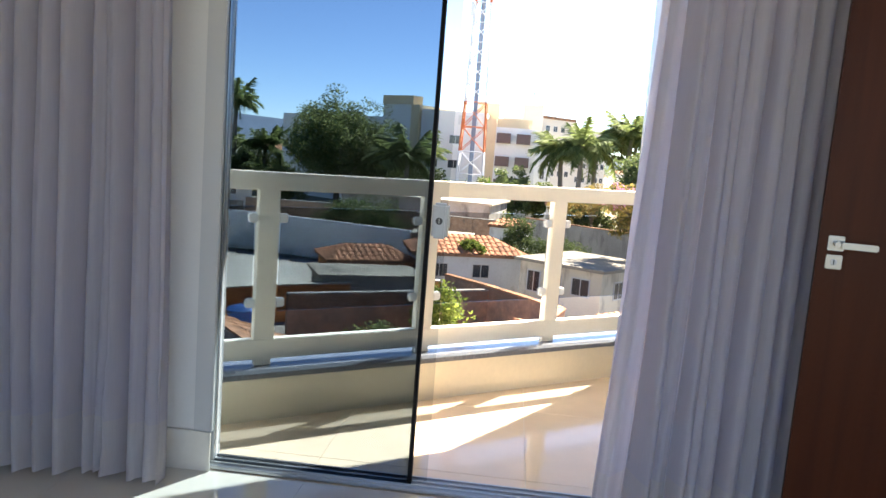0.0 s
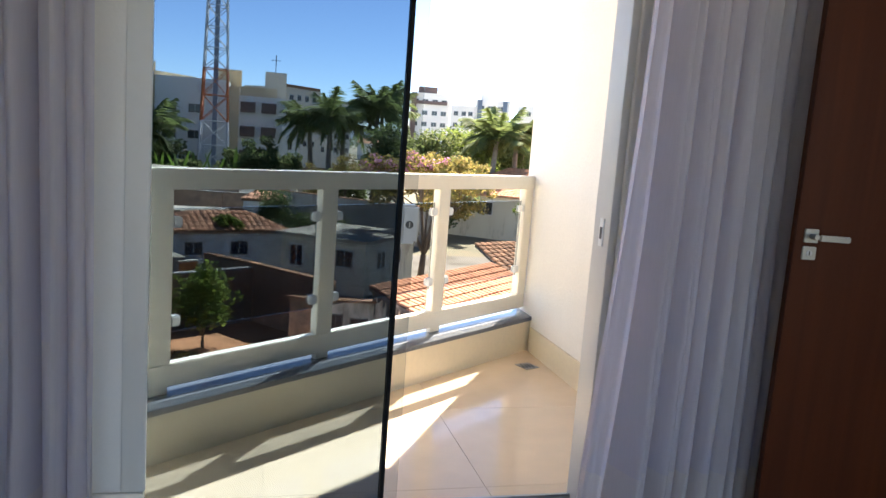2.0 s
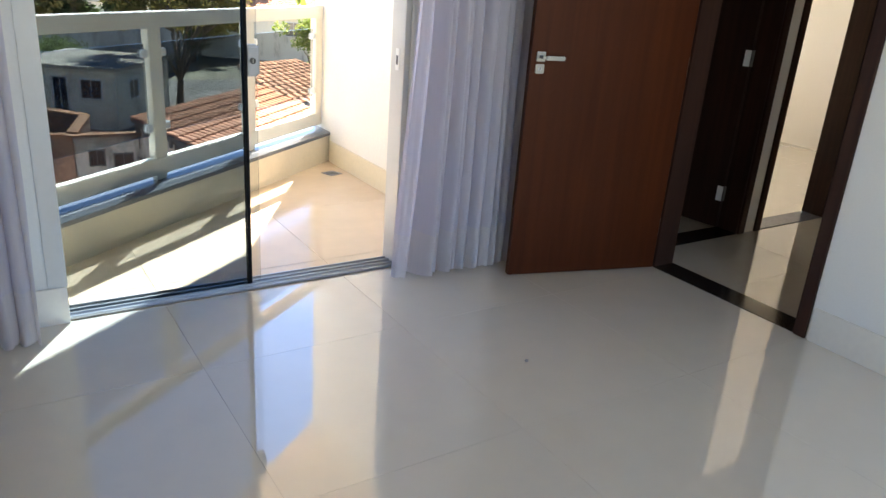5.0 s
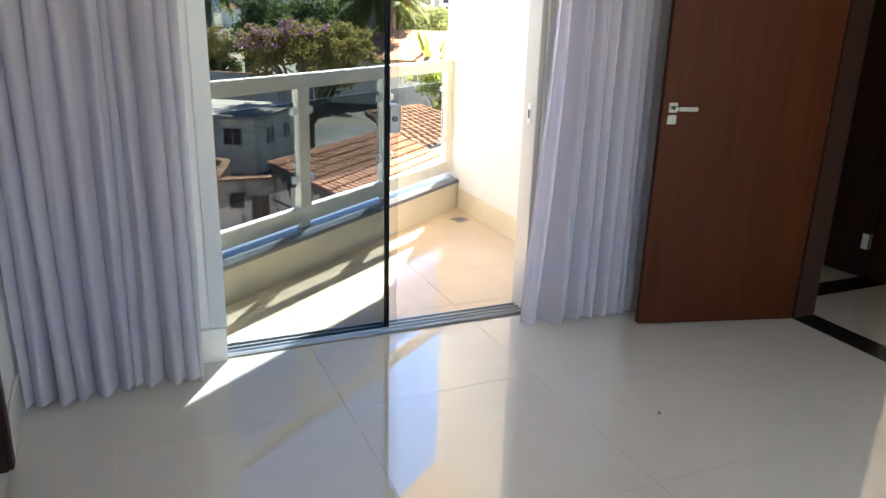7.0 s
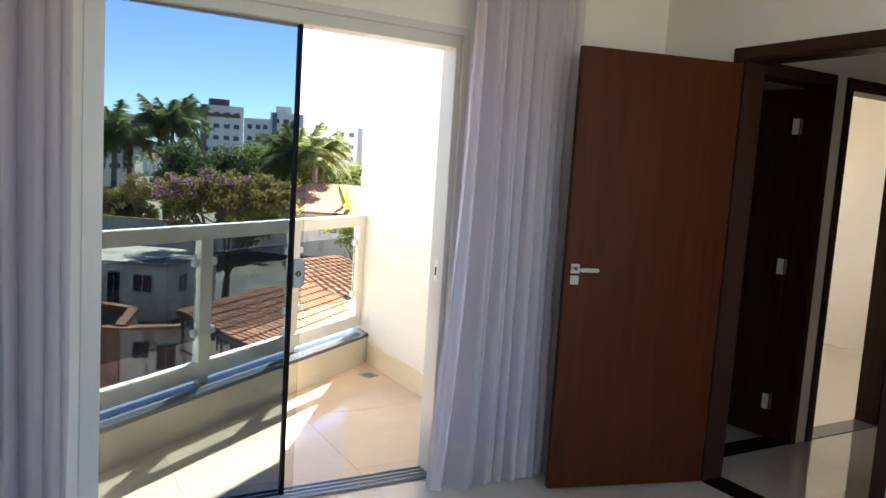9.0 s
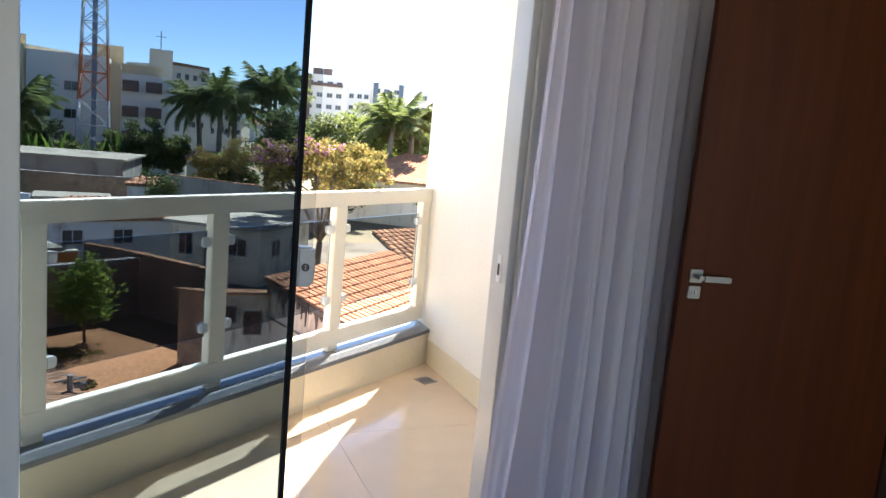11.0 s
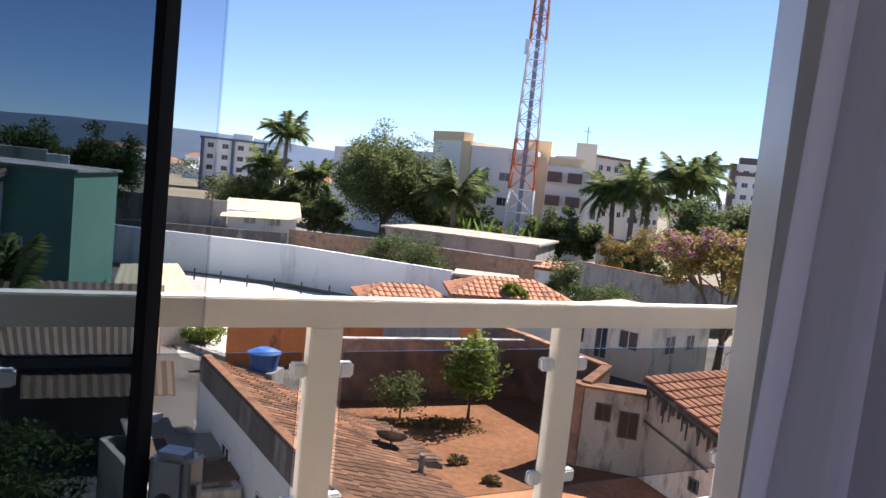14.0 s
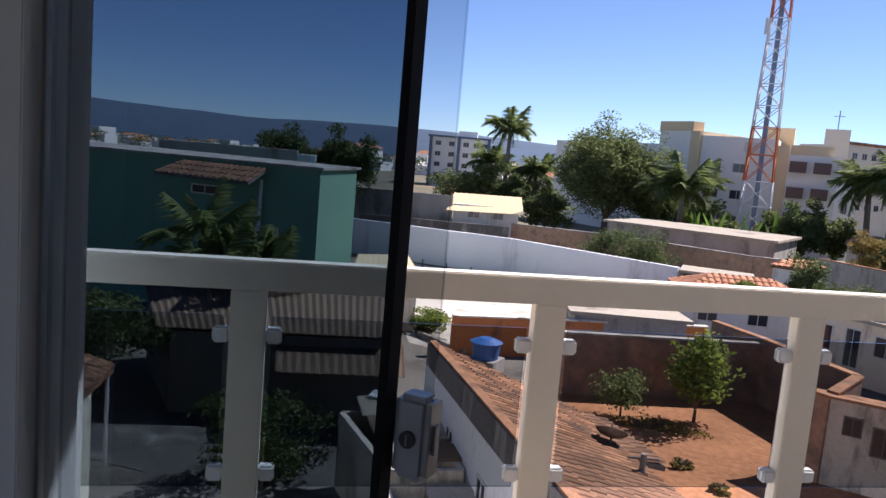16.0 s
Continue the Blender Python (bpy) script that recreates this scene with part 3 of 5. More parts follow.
kerb = thing("balcony_kerb", "cream clad balcony kerb with a grey granite cap", "kerb")
part("kerb_wall", strip(S0, S1 + 0.1, -0.105, 0.13, -0.25, 0.188), M_CREAM, kerb)
part("cap", strip(S0, S1 + 0.08, -0.115, 0.15, 0.188, 0.212), M_GRANITE, kerb, "polished grey granite cap", 0.003)
tagged(finish("baseboard_balcony", box(SIDE_X - 0.012, WY1, -0.002, SIDE_X, 2.02, 0.15), M_CREAM), "cream porcelain skirting", "baseboard", kind="structure")
drain = thing("floor_drain", "square metal floor drain in the tiles", "floor drain", (1.86, 1.70, -0.002))
part("grate", obox(0, 0, 0.002, 0.1, 0.1, 0.004, 20), M_DULL, drain, bevel=0.001)
for k in range(4):
    part("slot", obox(-0.03 + 0.02 * k, 0, 0.0045, 0.006, 0.07, 0.001, 0), M_BLACK, drain)

rail = thing("balcony_railing", "cream painted metal railing with smoked glass panels", "railing")
part("top_rail", strip(S0, S1, 0.0, 0.055, 0.998, 1.077), M_RAIL, rail, "", 0.004)
part("bottom_rail", strip(S0, S1, 0.005, 0.05, 0.24, 0.332), M_RAIL, rail, "", 0.004)
STEP = 0.822
posts = [-2 * STEP, -STEP, 0.0, STEP]
for s in posts:
    part("post", strip(s, s + 0.092, 0.004, 0.05, 0.332, 0.998), M_RAIL, rail, "", 0.003)
    part("foot", strip(s + 0.008, s + 0.084, 0.012, 0.042, 0.212, 0.24), M_RAIL, rail)
part("post", strip(S1 - 0.09, S1 - 0.004, 0.004, 0.05, 0.332, 0.998), M_RAIL, rail, "", 0.003)
edges = posts + [S1 - 0.09]
for s0, s1 in zip(edges, edges[1:]):
    part("glass_panel", plate(along(s0 + 0.107, 0.026), along(s1 - 0.015, 0.026), 0.008, 0.455, 0.925), M_RAILGLASS, rail, "smoked rail glass panel")
    for z in (0.495, 0.875):
        for a, b in ((s0 + 0.092, s0 + 0.135), (s1 - 0.043, s1)):
            part("glass_clip", strip(a, b, 0.008, 0.044, z - 0.021, z + 0.021), M_WHITEPLASTIC, rail, "", 0.006)

# added fill lamp in the unseen opening behind the walker, brightens the room
slamp = new("south_fill_light", bpy.data.lights.new("south_fill_light", "AREA"))
slamp.data.shape, slamp.data.size, slamp.data.size_y, slamp.data.energy, slamp.data.color = "RECTANGLE", SW1 - SW0, SZ1 - SZ0, SOUTH_WATTS, (1.0, 0.9, 0.78)
slamp.matrix_world = look(((SW0 + SW1) / 2, BACK - 0.1, (SZ0 + SZ1) / 2), ((SW0 + SW1) / 2, 0, (SZ0 + SZ1) / 2))

plug = thing("floor_plug", "tiny dark plug in the tiled floor", "floor plug", (1.45, -1.0, 0))
part("cap", rod((0, 0, -0.001), (0, 0, 0.006), 0.008, 0.006, 12), M_DULL, plug)

# ==== outside: materials ====
GZ = -6.0
M_SOIL = mat("red_soil", (0.32, 0.15, 0.075), 0.95, var=0.35, scale=0.5, bump=0.6, bscale=5, stain=(0.2, 0.1, 0.05), amount=0.3, sscale=0.35, bdist=0.06)
M_SCRUB = mat("dry_scrub_ground", (0.13, 0.115, 0.065), 0.95, var=0.4, scale=0.15, bump=0.4, bscale=3, stain=(0.24, 0.15, 0.085), amount=0.35, sscale=0.05)
M_LOT = mat("pale_concrete_paving", (0.42, 0.39, 0.34), 0.9, var=0.15, scale=0.7, bump=0.3, bscale=12, stain=(0.3, 0.25, 0.2), amount=0.3)
M_YARD = mat("worn_grey_concrete", (0.17, 0.155, 0.135), 0.95, var=0.3, scale=0.6, bump=0.4, bscale=9, stain=(0.09, 0.08, 0.065), amount=0.45, sscale=0.4)
M_CLAY = mat("clay_roof_tile", (0.3, 0.155, 0.088), 0.85, var=0.4, scale=4, bump=0.3, bscale=30, stain=(0.11, 0.075, 0.055), amount=0.5, sscale=1.3, rand=0.4)
M_CLAY_JOINED = mat("clay_roof_tiles_weathered", (0.3, 0.155, 0.088), 0.85, var=0.4, scale=4, bump=0.3, bscale=30, stain=(0.11, 0.075, 0.055), amount=0.5, sscale=1.3, island=0.4)
M_CLAY_BRIGHT = mat("orange_roof_tile", (0.42, 0.2, 0.115), 0.85, var=0.2, scale=4, bump=0.3, bscale=30, stain=(0.2, 0.11, 0.07), amount=0.25, sscale=0.7, rand=0.2)
M_CLAY_BRIGHT_J = mat("orange_roof_tiles_joined", (0.42, 0.2, 0.115), 0.85, var=0.2, scale=4, bump=0.3, bscale=30, stain=(0.2, 0.11, 0.07), amount=0.25, sscale=0.7, island=0.2)
M_WASH = mat("stained_whitewash", (0.62, 0.56, 0.46), 0.9, var=0.18, scale=1.2, bump=0.4, bscale=14, stain=(0.13, 0.11, 0.09), amount=0.4, sscale=1.4, streak=3.0)
M_WASH2 = mat("bluish_whitewash", (0.64, 0.65, 0.63), 0.9, var=0.12, scale=1.0, bump=0.3, bscale=14, stain=(0.32, 0.3, 0.28), amount=0.3, sscale=0.8, streak=2)
M_WHITEWALL = mat("white_painted_boundary_wall", (0.72, 0.74, 0.77), 0.85, var=0.06, scale=0.5, bump=0.15, bscale=10, stain=(0.5, 0.5, 0.5), amount=0.15, sscale=0.4, streak=3)
M_CONC = mat("weathered_concrete", (0.33, 0.31, 0.28), 0.95, var=0.25, scale=0.8, bump=0.4, bscale=14, stain=(0.1, 0.09, 0.08), amount=0.45, sscale=0.7, streak=3)
# mould-black render; also paints shade on the lane, shed wall and low wall
M_MOULD_SHADE = mat("mould_and_shade_render", (0.13, 0.12, 0.11), 0.95, var=0.35, scale=1.5, bump=0.4, bscale=14, stain=(0.3, 0.28, 0.25), amount=0.25, streak=3)
M_BRICK = mat("bare_red_brickwork", (0.27, 0.17, 0.12), 0.95, var=0.3, scale=2.0, bump=0.6, bscale=7, stain=(0.13, 0.105, 0.09), amount=0.7, sscale=0.9)
M_PALEBRICK = mat("pale_weathered_brick", (0.42, 0.26, 0.17), 0.95, var=0.3, scale=3.0, bump=0.6, bscale=7, stain=(0.2, 0.15, 0.12), amount=0.4, sscale=1.4)
M_OCHRE = mat("orange_rendered_wall", (0.5, 0.19, 0.07), 0.9, var=0.2, scale=1.2, bump=0.3, bscale=16, stain=(0.2, 0.1, 0.06), amount=0.25, streak=2)
M_CREAMWALL = mat("cream_house_paint", (0.72, 0.65, 0.50), 0.85, var=0.1, scale=0.8, bump=0.2, bscale=16, stain=(0.35, 0.3, 0.24), amount=0.25, streak=3)
M_GREEN = mat("mint_green_wall", (0.125, 0.26, 0.175), 0.85, var=0.08, scale=0.5, bump=0.15, bscale=12, stain=(0.1, 0.19, 0.145), amount=0.2, streak=4)
M_FIBRE = mat("grey_fibre_cement", (0.17, 0.12, 0.085), 0.95, var=0.2, scale=1.2, bump=0.2, bscale=20, stain=(0.12, 0.1, 0.09), amount=0.3, sscale=0.6)
M_FIBREPALE = mat("pale_cream_sheet_metal", (0.6, 0.47, 0.29), 0.95, var=0.1, scale=1.0, bump=0.1, bscale=20)
M_FLATROOF = mat("grey_slab_roof", (0.34, 0.3, 0.24), 0.95, var=0.2, scale=0.5, bump=0.3, bscale=10, stain=(0.16, 0.14, 0.12), amount=0.35, sscale=0.5)
M_DARKWIN = mat("dark_window_glass", (0.03, 0.035, 0.045), 0.1, var=0.3, scale=2, bump=0.0)
M_WINFRAME = mat("window_frame_paint", (0.6, 0.58, 0.55), 0.5, var=0.05, bump=0.0)
M_TANK = mat("blue_plastic_tank", (0.03, 0.1, 0.3), 0.4, var=0.12, bump=0.02)
M_APT = mat("pale_apartment_paint", (0.77, 0.74, 0.69), 0.85, var=0.04, scale=0.2, bump=0.05, bscale=4, stain=(0.6, 0.59, 0.57), amount=0.12, sscale=0.2, streak=4)
M_APTY = mat("yellow_apartment_paint", (0.70, 0.54, 0.33), 0.85, var=0.05, scale=0.2, bump=0.05, bscale=4)
M_APTP = mat("pinkish_beige_apartment_paint", (0.64, 0.57, 0.48), 0.85, var=0.05, scale=0.2, bump=0.05, bscale=4)
M_APTB = mat("blue_grey_band_paint", (0.1, 0.14, 0.2), 0.8, var=0.06, bump=0.0)
M_MAROON = mat("dark_brown_balcony", (0.13, 0.085, 0.075), 0.7, var=0.15, bump=0.0)
M_ORANGEP = mat("orange_tower_paint", (0.52, 0.13, 0.03), 0.6, var=0.1, bump=0.0)
M_WHITEP = mat("white_tower_paint", (0.65, 0.65, 0.66), 0.6, var=0.08, bump=0.0)
M_CABLE = mat("grey_blue_cable_ladder", (0.16, 0.2, 0.27), 0.6, var=0.15, bump=0.0)
M_BARK = mat("grey_brown_bark", (0.13, 0.095, 0.065), 0.95, var=0.3, scale=6, bump=0.6, bscale=18, bdist=0.03)
M_PALMBARK = mat("palm_trunk", (0.2, 0.17, 0.14), 0.95, var=0.25, scale=5, bump=0.5, bscale=12)
M_LEAF = leafy("green_leaves", (0.065, 0.095, 0.03), (0.2, 0.22, 0.085), 0.5)
M_LEAFDARK = leafy("dark_green_leaves", (0.048, 0.072, 0.026), (0.13, 0.16, 0.06), 0.45)
M_LEAFBRIGHT = leafy("light_green_leaves", (0.085, 0.13, 0.024), (0.22, 0.26, 0.055), 0.5)
M_LEAFDRY = leafy("yellowing_leaves", (0.13, 0.115, 0.035), (0.30, 0.21, 0.07), 0.4)
M_LEAFOLIVE = leafy("olive_yellow_leaves", (0.09, 0.1, 0.028), (0.36, 0.26, 0.08), 0.5)
M_PINK = leafy("pink_blossom", (0.46, 0.15, 0.34), (0.64, 0.32, 0.5), 0.4)
M_FROND = leafy("palm_fronds", (0.08, 0.11, 0.035), (0.21, 0.25, 0.09), 0.42)
M_BANANA = leafy("banana_leaves", (0.06, 0.13, 0.02), (0.15, 0.23, 0.04), 0.45)
# distance haze is painted into the hills as a dark blue
M_HILL = mat("haze_blue_wooded_hills", (0.035, 0.062, 0.1), 1.0, var=0.25, scale=0.02, bump=0.0, bscale=0.08)
M_WOODGREY = mat("grey_weathered_post", (0.2, 0.19, 0.18), 0.9, var=0.2, bump=0.2)

for m in (M_FIBRE, M_FIBREPALE, M_FLATROOF, M_SOIL, M_LOT, M_YARD, M_CONC, M_MOULD_SHADE, M_WASH, M_WASH2, M_CLAY, M_CLAY_JOINED, M_CLAY_BRIGHT, M_CLAY_BRIGHT_J, M_BRICK, M_PALEBRICK, M_OCHRE):
    m.node_tree.nodes["Principled BSDF"].inputs["Specular IOR Level"].default_value = 0.06

tagged(finish("ground", box(-1800, -200, GZ - 1, 1800, 2600, GZ), M_SCRUB), "dry scrubby ground between the houses", "ground", kind="structure")
tagged(finish("ground_yard", prism([(-7.2, 22.2), (-3.6, 12.0), (2.0, 3.0), (7.5, 3.0), (6.2, 17.5), (3.0, 23.2), (0.3, 26.4), (-6.4, 22.2)], GZ - 0.2, GZ + 0.012), M_SOIL), "bare reddish soil of the yards", "ground", kind="structure")
tagged(finish("pavement", prism([(-26, 3.0), (2.0, 3.0), (-3.6, 12.0), (-7.2, 22.2), (-6.4, 22.2), (0.3, 26.4), (3.0, 23.2), (6.2, 17.5), (7.5, 3.0), (26, 3.0), (26, 44), (-26, 44)], GZ - 0.2, GZ + 0.008), M_YARD), "worn grey concrete ground between the houses", "pavement", kind="structure")
tagged(finish("pavement", prism([(-9.2, 24.0), (-12.4, 24.6), (-24, 40.5), (-23, 44), (-8, 41.8), (-9.5, 33)], GZ - 0.2, GZ + 0.02), M_LOT), "pale concrete yard behind the houses", "pavement", kind="structure")

# deep shade over the lane, put into the dark colour of this sheet
tagged(finish("pavement", prism([(-16, 9.6), (-11.0, 10.4), (-6.6, 3.6), (-2.2, 3.8), (-4.4, 9.2), (-7.4, 12.6), (-9.4, 16.0), (-13.4, 13.0), (-17.6, 16.0)], GZ - 0.2, GZ + 0.025), M_MOULD_SHADE), "concrete paving of the lane, coloured dark for its shade", "pavement", kind="structure")

# own building below and beside the balcony
own = thing("wall_facade", "cream plastered outside wall of the building", "wall", kind="structure")
part("wall_section", box(-6.0, WY0 + 0.01, -6.0, RIGHT + 4, WY1 - 0.004, -0.16), M_PLASTER, own)
part("wall_section", box(-6.0, WY0 + 0.01, -0.16, LEFT - 0.16, WY1 - 0.004, 3.2), M_PLASTER, own)


# ==== builders for the neighbourhood ====
def tile_mesh(name, length, width, rise, lift, material):
    """One barrel tile: an arched shell, lifted a little at its lower end."""
    v, f = [], []
    n = 5
    for k, (y, dz) in enumerate(((0, 0), (-length, lift))):
        for i in range(n):
            a = math.pi * i / (n - 1)
            v.append((-math.cos(a) * width / 2, y, math.sin(a) * rise + dz))
    for i in range(n):
        a = math.pi * i / (n - 1)
        v.append((-math.cos(a) * width / 2, -length, math.sin(a) * rise + lift - 0.018))
    for i in range(n - 1):
        f += [(i, i + 1, n + i + 1, n + i), (n + i, n + i + 1, 2 * n + i + 1, 2 * n + i)]
    me = bpy.data.meshes.new(name)
    me.from_pydata(v, [], f)
    me.materials.append(material)
    return me


def tiled_roof(parent, a, b, c, d, material, joined, single=300, pitch=0.24, run=0.36, under=None):
    """Rows of barrel tiles from the high edge a-b down to the low edge d-c, on a slab."""
    a, b, c, d = (Vector(p) for p in (a, b, c, d))
    roof = part("roof", slab(a, b, c, d, 0.1), under or M_MOULD_SHADE, parent, "weathered clay tile roof")
    cols, rows = max(2, int((b - a).length / pitch)), max(2, int(((d - a).length + (c - b).length) / 2 / run))
    me = tile_mesh("roof_tile", ((d - a).length + (c - b).length) / 2 / rows * 1.08, pitch * 0.98, pitch * 0.27, 0.04, material)
    cells = [(i, j) for i in range(cols) for j in range(rows)]
    rnd = random.Random(cols * 31 + rows)
    mats = []
    for i, j in cells:
        u = (i + 0.5) / cols
        hi, lo = a.lerp(b, u), d.lerp(c, u)
        p = hi.lerp(lo, j / rows)
        down = (lo - hi).normalized()
        side = (b - a).normalized()
        up = side.cross(-down).normalized()
        if up.z < 0:
            up = -up
        side = (-down).cross(up)
        m = Matrix((side, -down, up)).transposed().to_4x4()
        m.translation = p + up * 0.012
        mats.append(m @ pose(rnd.uniform(-0.006, 0.006), 0, 0, 0, 0, rnd.uniform(-2.0, 2.0)))
    mats.sort(key=lambda m: m.translation.length)
    for m in mats[:single]:
        t = new("roof_tile", me)
        t.parent = roof
        t.matrix_basis = m
    rest = mats[single:]
    if rest:
        base = [v.co.copy() for v in me.vertices]
        faces = [tuple(p.vertices) for p in me.polygons]
        v, f = [], []
        for m in rest:
            k = len(v)
            v += [m @ co for co in base]
            f += [tuple(x + k for x in fc) for fc in faces]
        tagged(raw("roof_tiles", v, f, joined, roof), kind="stuff")
    return roof


def hip_face(parent, e0, e1, r0, r1, material, pitch=0.3, run=0.42):
    """One face of a hipped roof: straight columns of tiles from the eave e0-e1 up to the hips and the ridge r0-r1."""
    e0, e1, r0, r1 = (Vector(p) for p in (e0, e1, r0, r1))
    side = (e1 - e0).normalized()
    ln = (e1 - e0).length
    s0, s1 = (r0 - e0).dot(side), (r1 - e0).dot(side)
    rise = (r0 - e0) - side * s0
    hh = rise.length
    up = rise.normalized()
    nrm = side.cross(up)
    if nrm.z < 0:
        nrm = -nrm
    bm = bmesh.new()
    corners = [e0, e1, r1, r0] if (r1 - r0).length > 0.05 else [e0, e1, r0]
    tops = [bm.verts.new(p) for p in corners]
    lows = [bm.verts.new(p - Vector((0, 0, 0.12))) for p in corners]
    bm.faces.new(tops)
    bm.faces.new(lows[::-1])
    for i in range(len(corners)):
        k = (i + 1) % len(corners)
        bm.faces.new((tops[i], tops[k], lows[k], lows[i]))
    roof = part("roof", bm, M_CLAY, parent, "hipped clay tile roof")
    v, f = [], []
    n = max(2, int(ln / pitch))
    for i in range(n):
        s = (i + 0.5) / n * ln
        t = hh * min(1.0, s / max(s0, 0.01), (ln - s) / max(ln - s1, 0.01))
        m = max(1, int(t / run))
        for j in range(m):
            b0, b1 = j * t / m, (j + 1) * t / m
            k = len(v)
            for tt, lift in ((b1, 0.012), (b0, 0.045), (b0, 0.02)):
                for q in range(4):
                    a = math.pi * q / 3
                    v.append(e0 + side * (s - math.cos(a) * pitch * 0.48) + up * tt + nrm * (lift + math.sin(a) * pitch * 0.17))
            for q in range(3):
                f += [(k + q, k + q + 1, k + 4 + q + 1, k + 4 + q), (k + 4 + q, k + 5 + q, k + 9 + q, k + 8 + q)]
    tagged(raw("roof_tiles", v, f, material, roof), kind="stuff")
    return roof


def corrugated(parent, name, a, b, c, d, material, pitch=0.18, amp=0.03, label="", thick=0.012):
    """A wavy sheet, waves across a-b, between the high edge a-b and the low edge d-c."""
    a, b, c, d = (Vector(p) for p in (a, b, c, d))
    n = int((b - a).length / pitch) * 4
    v, f = [], []
    for lay in (0, -thick):
        for hi, lo in ((a, b), (d, c)):
            for i in range(n + 1):
                p = hi.lerp(lo, i / n)
                v.append((p.x, p.y, p.z + amp * math.sin(i * math.pi / 2) + lay))
    k = n + 1
    for i in range(n):
        f += [(i, i + 1, k + i + 1, k + i), (2 * k + i, 3 * k + i, 3 * k + i + 1, 2 * k + i + 1), (k + i, k + i + 1, 3 * k + i + 1, 3 * k + i), (i, 2 * k + i, 2 * k + i + 1, i + 1)]
    return raw(name, v, f, material, parent, label)


def win(parent, p, q, u, zc, w, h, pane=None, frame_mat=None, out=0.03, name="window"):
    """A window on the wall that runs from p to q (seen from outside, left to right): a frame with a dark pane."""
    p, q = Vector((*p[:2], 0)), Vector((*q[:2], 0))
    d = (q - p).normalized()
    ang = math.degrees(math.atan2(d.y, d.x))
    c = p + d * u
    nrm = Vector((d.y, -d.x, 0))
    bm = bmesh.new()
    t = 0.06 if w > 0.6 else 0.04
    for x, z, sx, sz in ((-w / 2, 0, t, h + t), (w / 2, 0, t, h + t), (0, -h / 2, w - t, t), (0, h / 2, w - t, t), (0, 0, t * 0.6, h - t)):
        o = c + d * x + nrm * 0.012
        obox(o.x, o.y, zc + z, sx, 0.05, sz, ang, bm)
    ob = part(name, bm, frame_mat or M_WINFRAME, parent)
    o = c + nrm * 0.004
    part("pane", obox(o.x, o.y, zc, w - t, 0.03, h - t, ang), pane or M_DARKWIN, ob)
    return ob


def wall_line(name, pts, top, thick, material, label, cap=None, kind="", category="wall", z0=GZ):
    w = thing(name, label, category, kind=kind)
    for p, q in zip(pts, pts[1:]):
        d = (Vector(q) - Vector(p)).normalized()
        n = Vector((-d.y, d.x)) * thick / 2
        quad = [(p[0] - n.x, p[1] - n.y), (q[0] - n.x, q[1] - n.y), (q[0] + n.x, q[1] + n.y), (p[0] + n.x, p[1] + n.y)]
        part("wall_section", prism(quad, z0, top), material, w)
        if cap:
            n *= 1.25
            quad = [(p[0] - n.x, p[1] - n.y), (q[0] - n.x, q[1] - n.y), (q[0] + n.x, q[1] + n.y), (p[0] + n.x, p[1] + n.y)]
            part("coping", prism(quad, top, top + 0.06), cap, w)
    return w


def leaf_cloud(centres, spread, per, size, rng, flat=0.6):
    """Many small leaf quads scattered round clump centres."""
    per, size = int(per * 2.4), size * 0.6
    c = np.repeat(np.asarray(centres, float), per, axis=0)
    off = rng.normal(0, 1, c.shape)
    off *= (rng.uniform(0, 1, (len(c), 1)) ** 0.4) / (np.linalg.norm(off, axis=1)[:, None] + 1e-9)
    c = c + off * np.asarray(spread) * 1.9
    n = len(c)
    a = rng.normal(0, 1, (n, 3))
    a[:, 2] *= flat
    a /= np.linalg.norm(a, axis=1)[:, None] + 1e-9
    b = np.cross(a, rng.normal(0, 1, (n, 3)))
    b /= np.linalg.norm(b, axis=1)[:, None] + 1e-9
    s = size * rng.uniform(0.6, 1.4, (n, 1))
    v = np.stack([c - a * s, c + b * s * 0.5, c + a * s, c - b * s * 0.5], axis=1).reshape(-1, 3)
    f = np.arange(4 * n).reshape(-1, 4)
    return v.tolist(), f.tolist()


def tree(name, label, at, top, radius, crown_low, leaf, seed, clumps=60, per=45, size=0.16, squash=1.0, trunk=0.16, lean=0.0, limbs=7, fluff=0.15):
    """A tapered trunk with limbs, and a ragged crown of leaf clumps with gaps."""
    rng = np.random.default_rng(seed)
    t = thing(name, label, "tree", at)
    h = top - at[2]
    cl = crown_low - at[2]
    bm = bmesh.new()
    fork = Vector((lean, 0, max(0.4, cl * 1.05)))
    rod((0, 0, -0.05), fork, trunk, trunk * 0.7, 8, bm)
    mid = (cl + h) / 2
    cent = []
    for i in range(clumps):
        d = rng.normal(0, 1, 3)
        d /= np.linalg.norm(d)
        r = rng.uniform(0.4, 1.0) * (0.85 + 0.2 * math.sin(3 * math.atan2(d[1], d[0]) + seed))
        cent.append((lean + d[0] * radius * r, d[1] * radius * r * squash, mid + d[2] * (h - cl) / 2 * r))
    for i in range(limbs):
        e = Vector(cent[int(rng.integers(len(cent)))])
        e = fork.lerp(e, 0.8)
        knee = fork.lerp(e, 0.5) + Vector((0, 0, 0.12 * h * 0.4))
        rod(fork, knee, trunk * 0.5, trunk * 0.35, 6, bm)
        rod(knee, e, trunk * 0.35, trunk * 0.12, 6, bm)
    part("trunk", bm, M_BARK, t, "", smooth=True)
    v, f = leaf_cloud(cent, (radius * fluff, radius * fluff, radius * fluff * 0.75), per, size, rng)
    raw("crown", v, f, leaf, t)
    return t


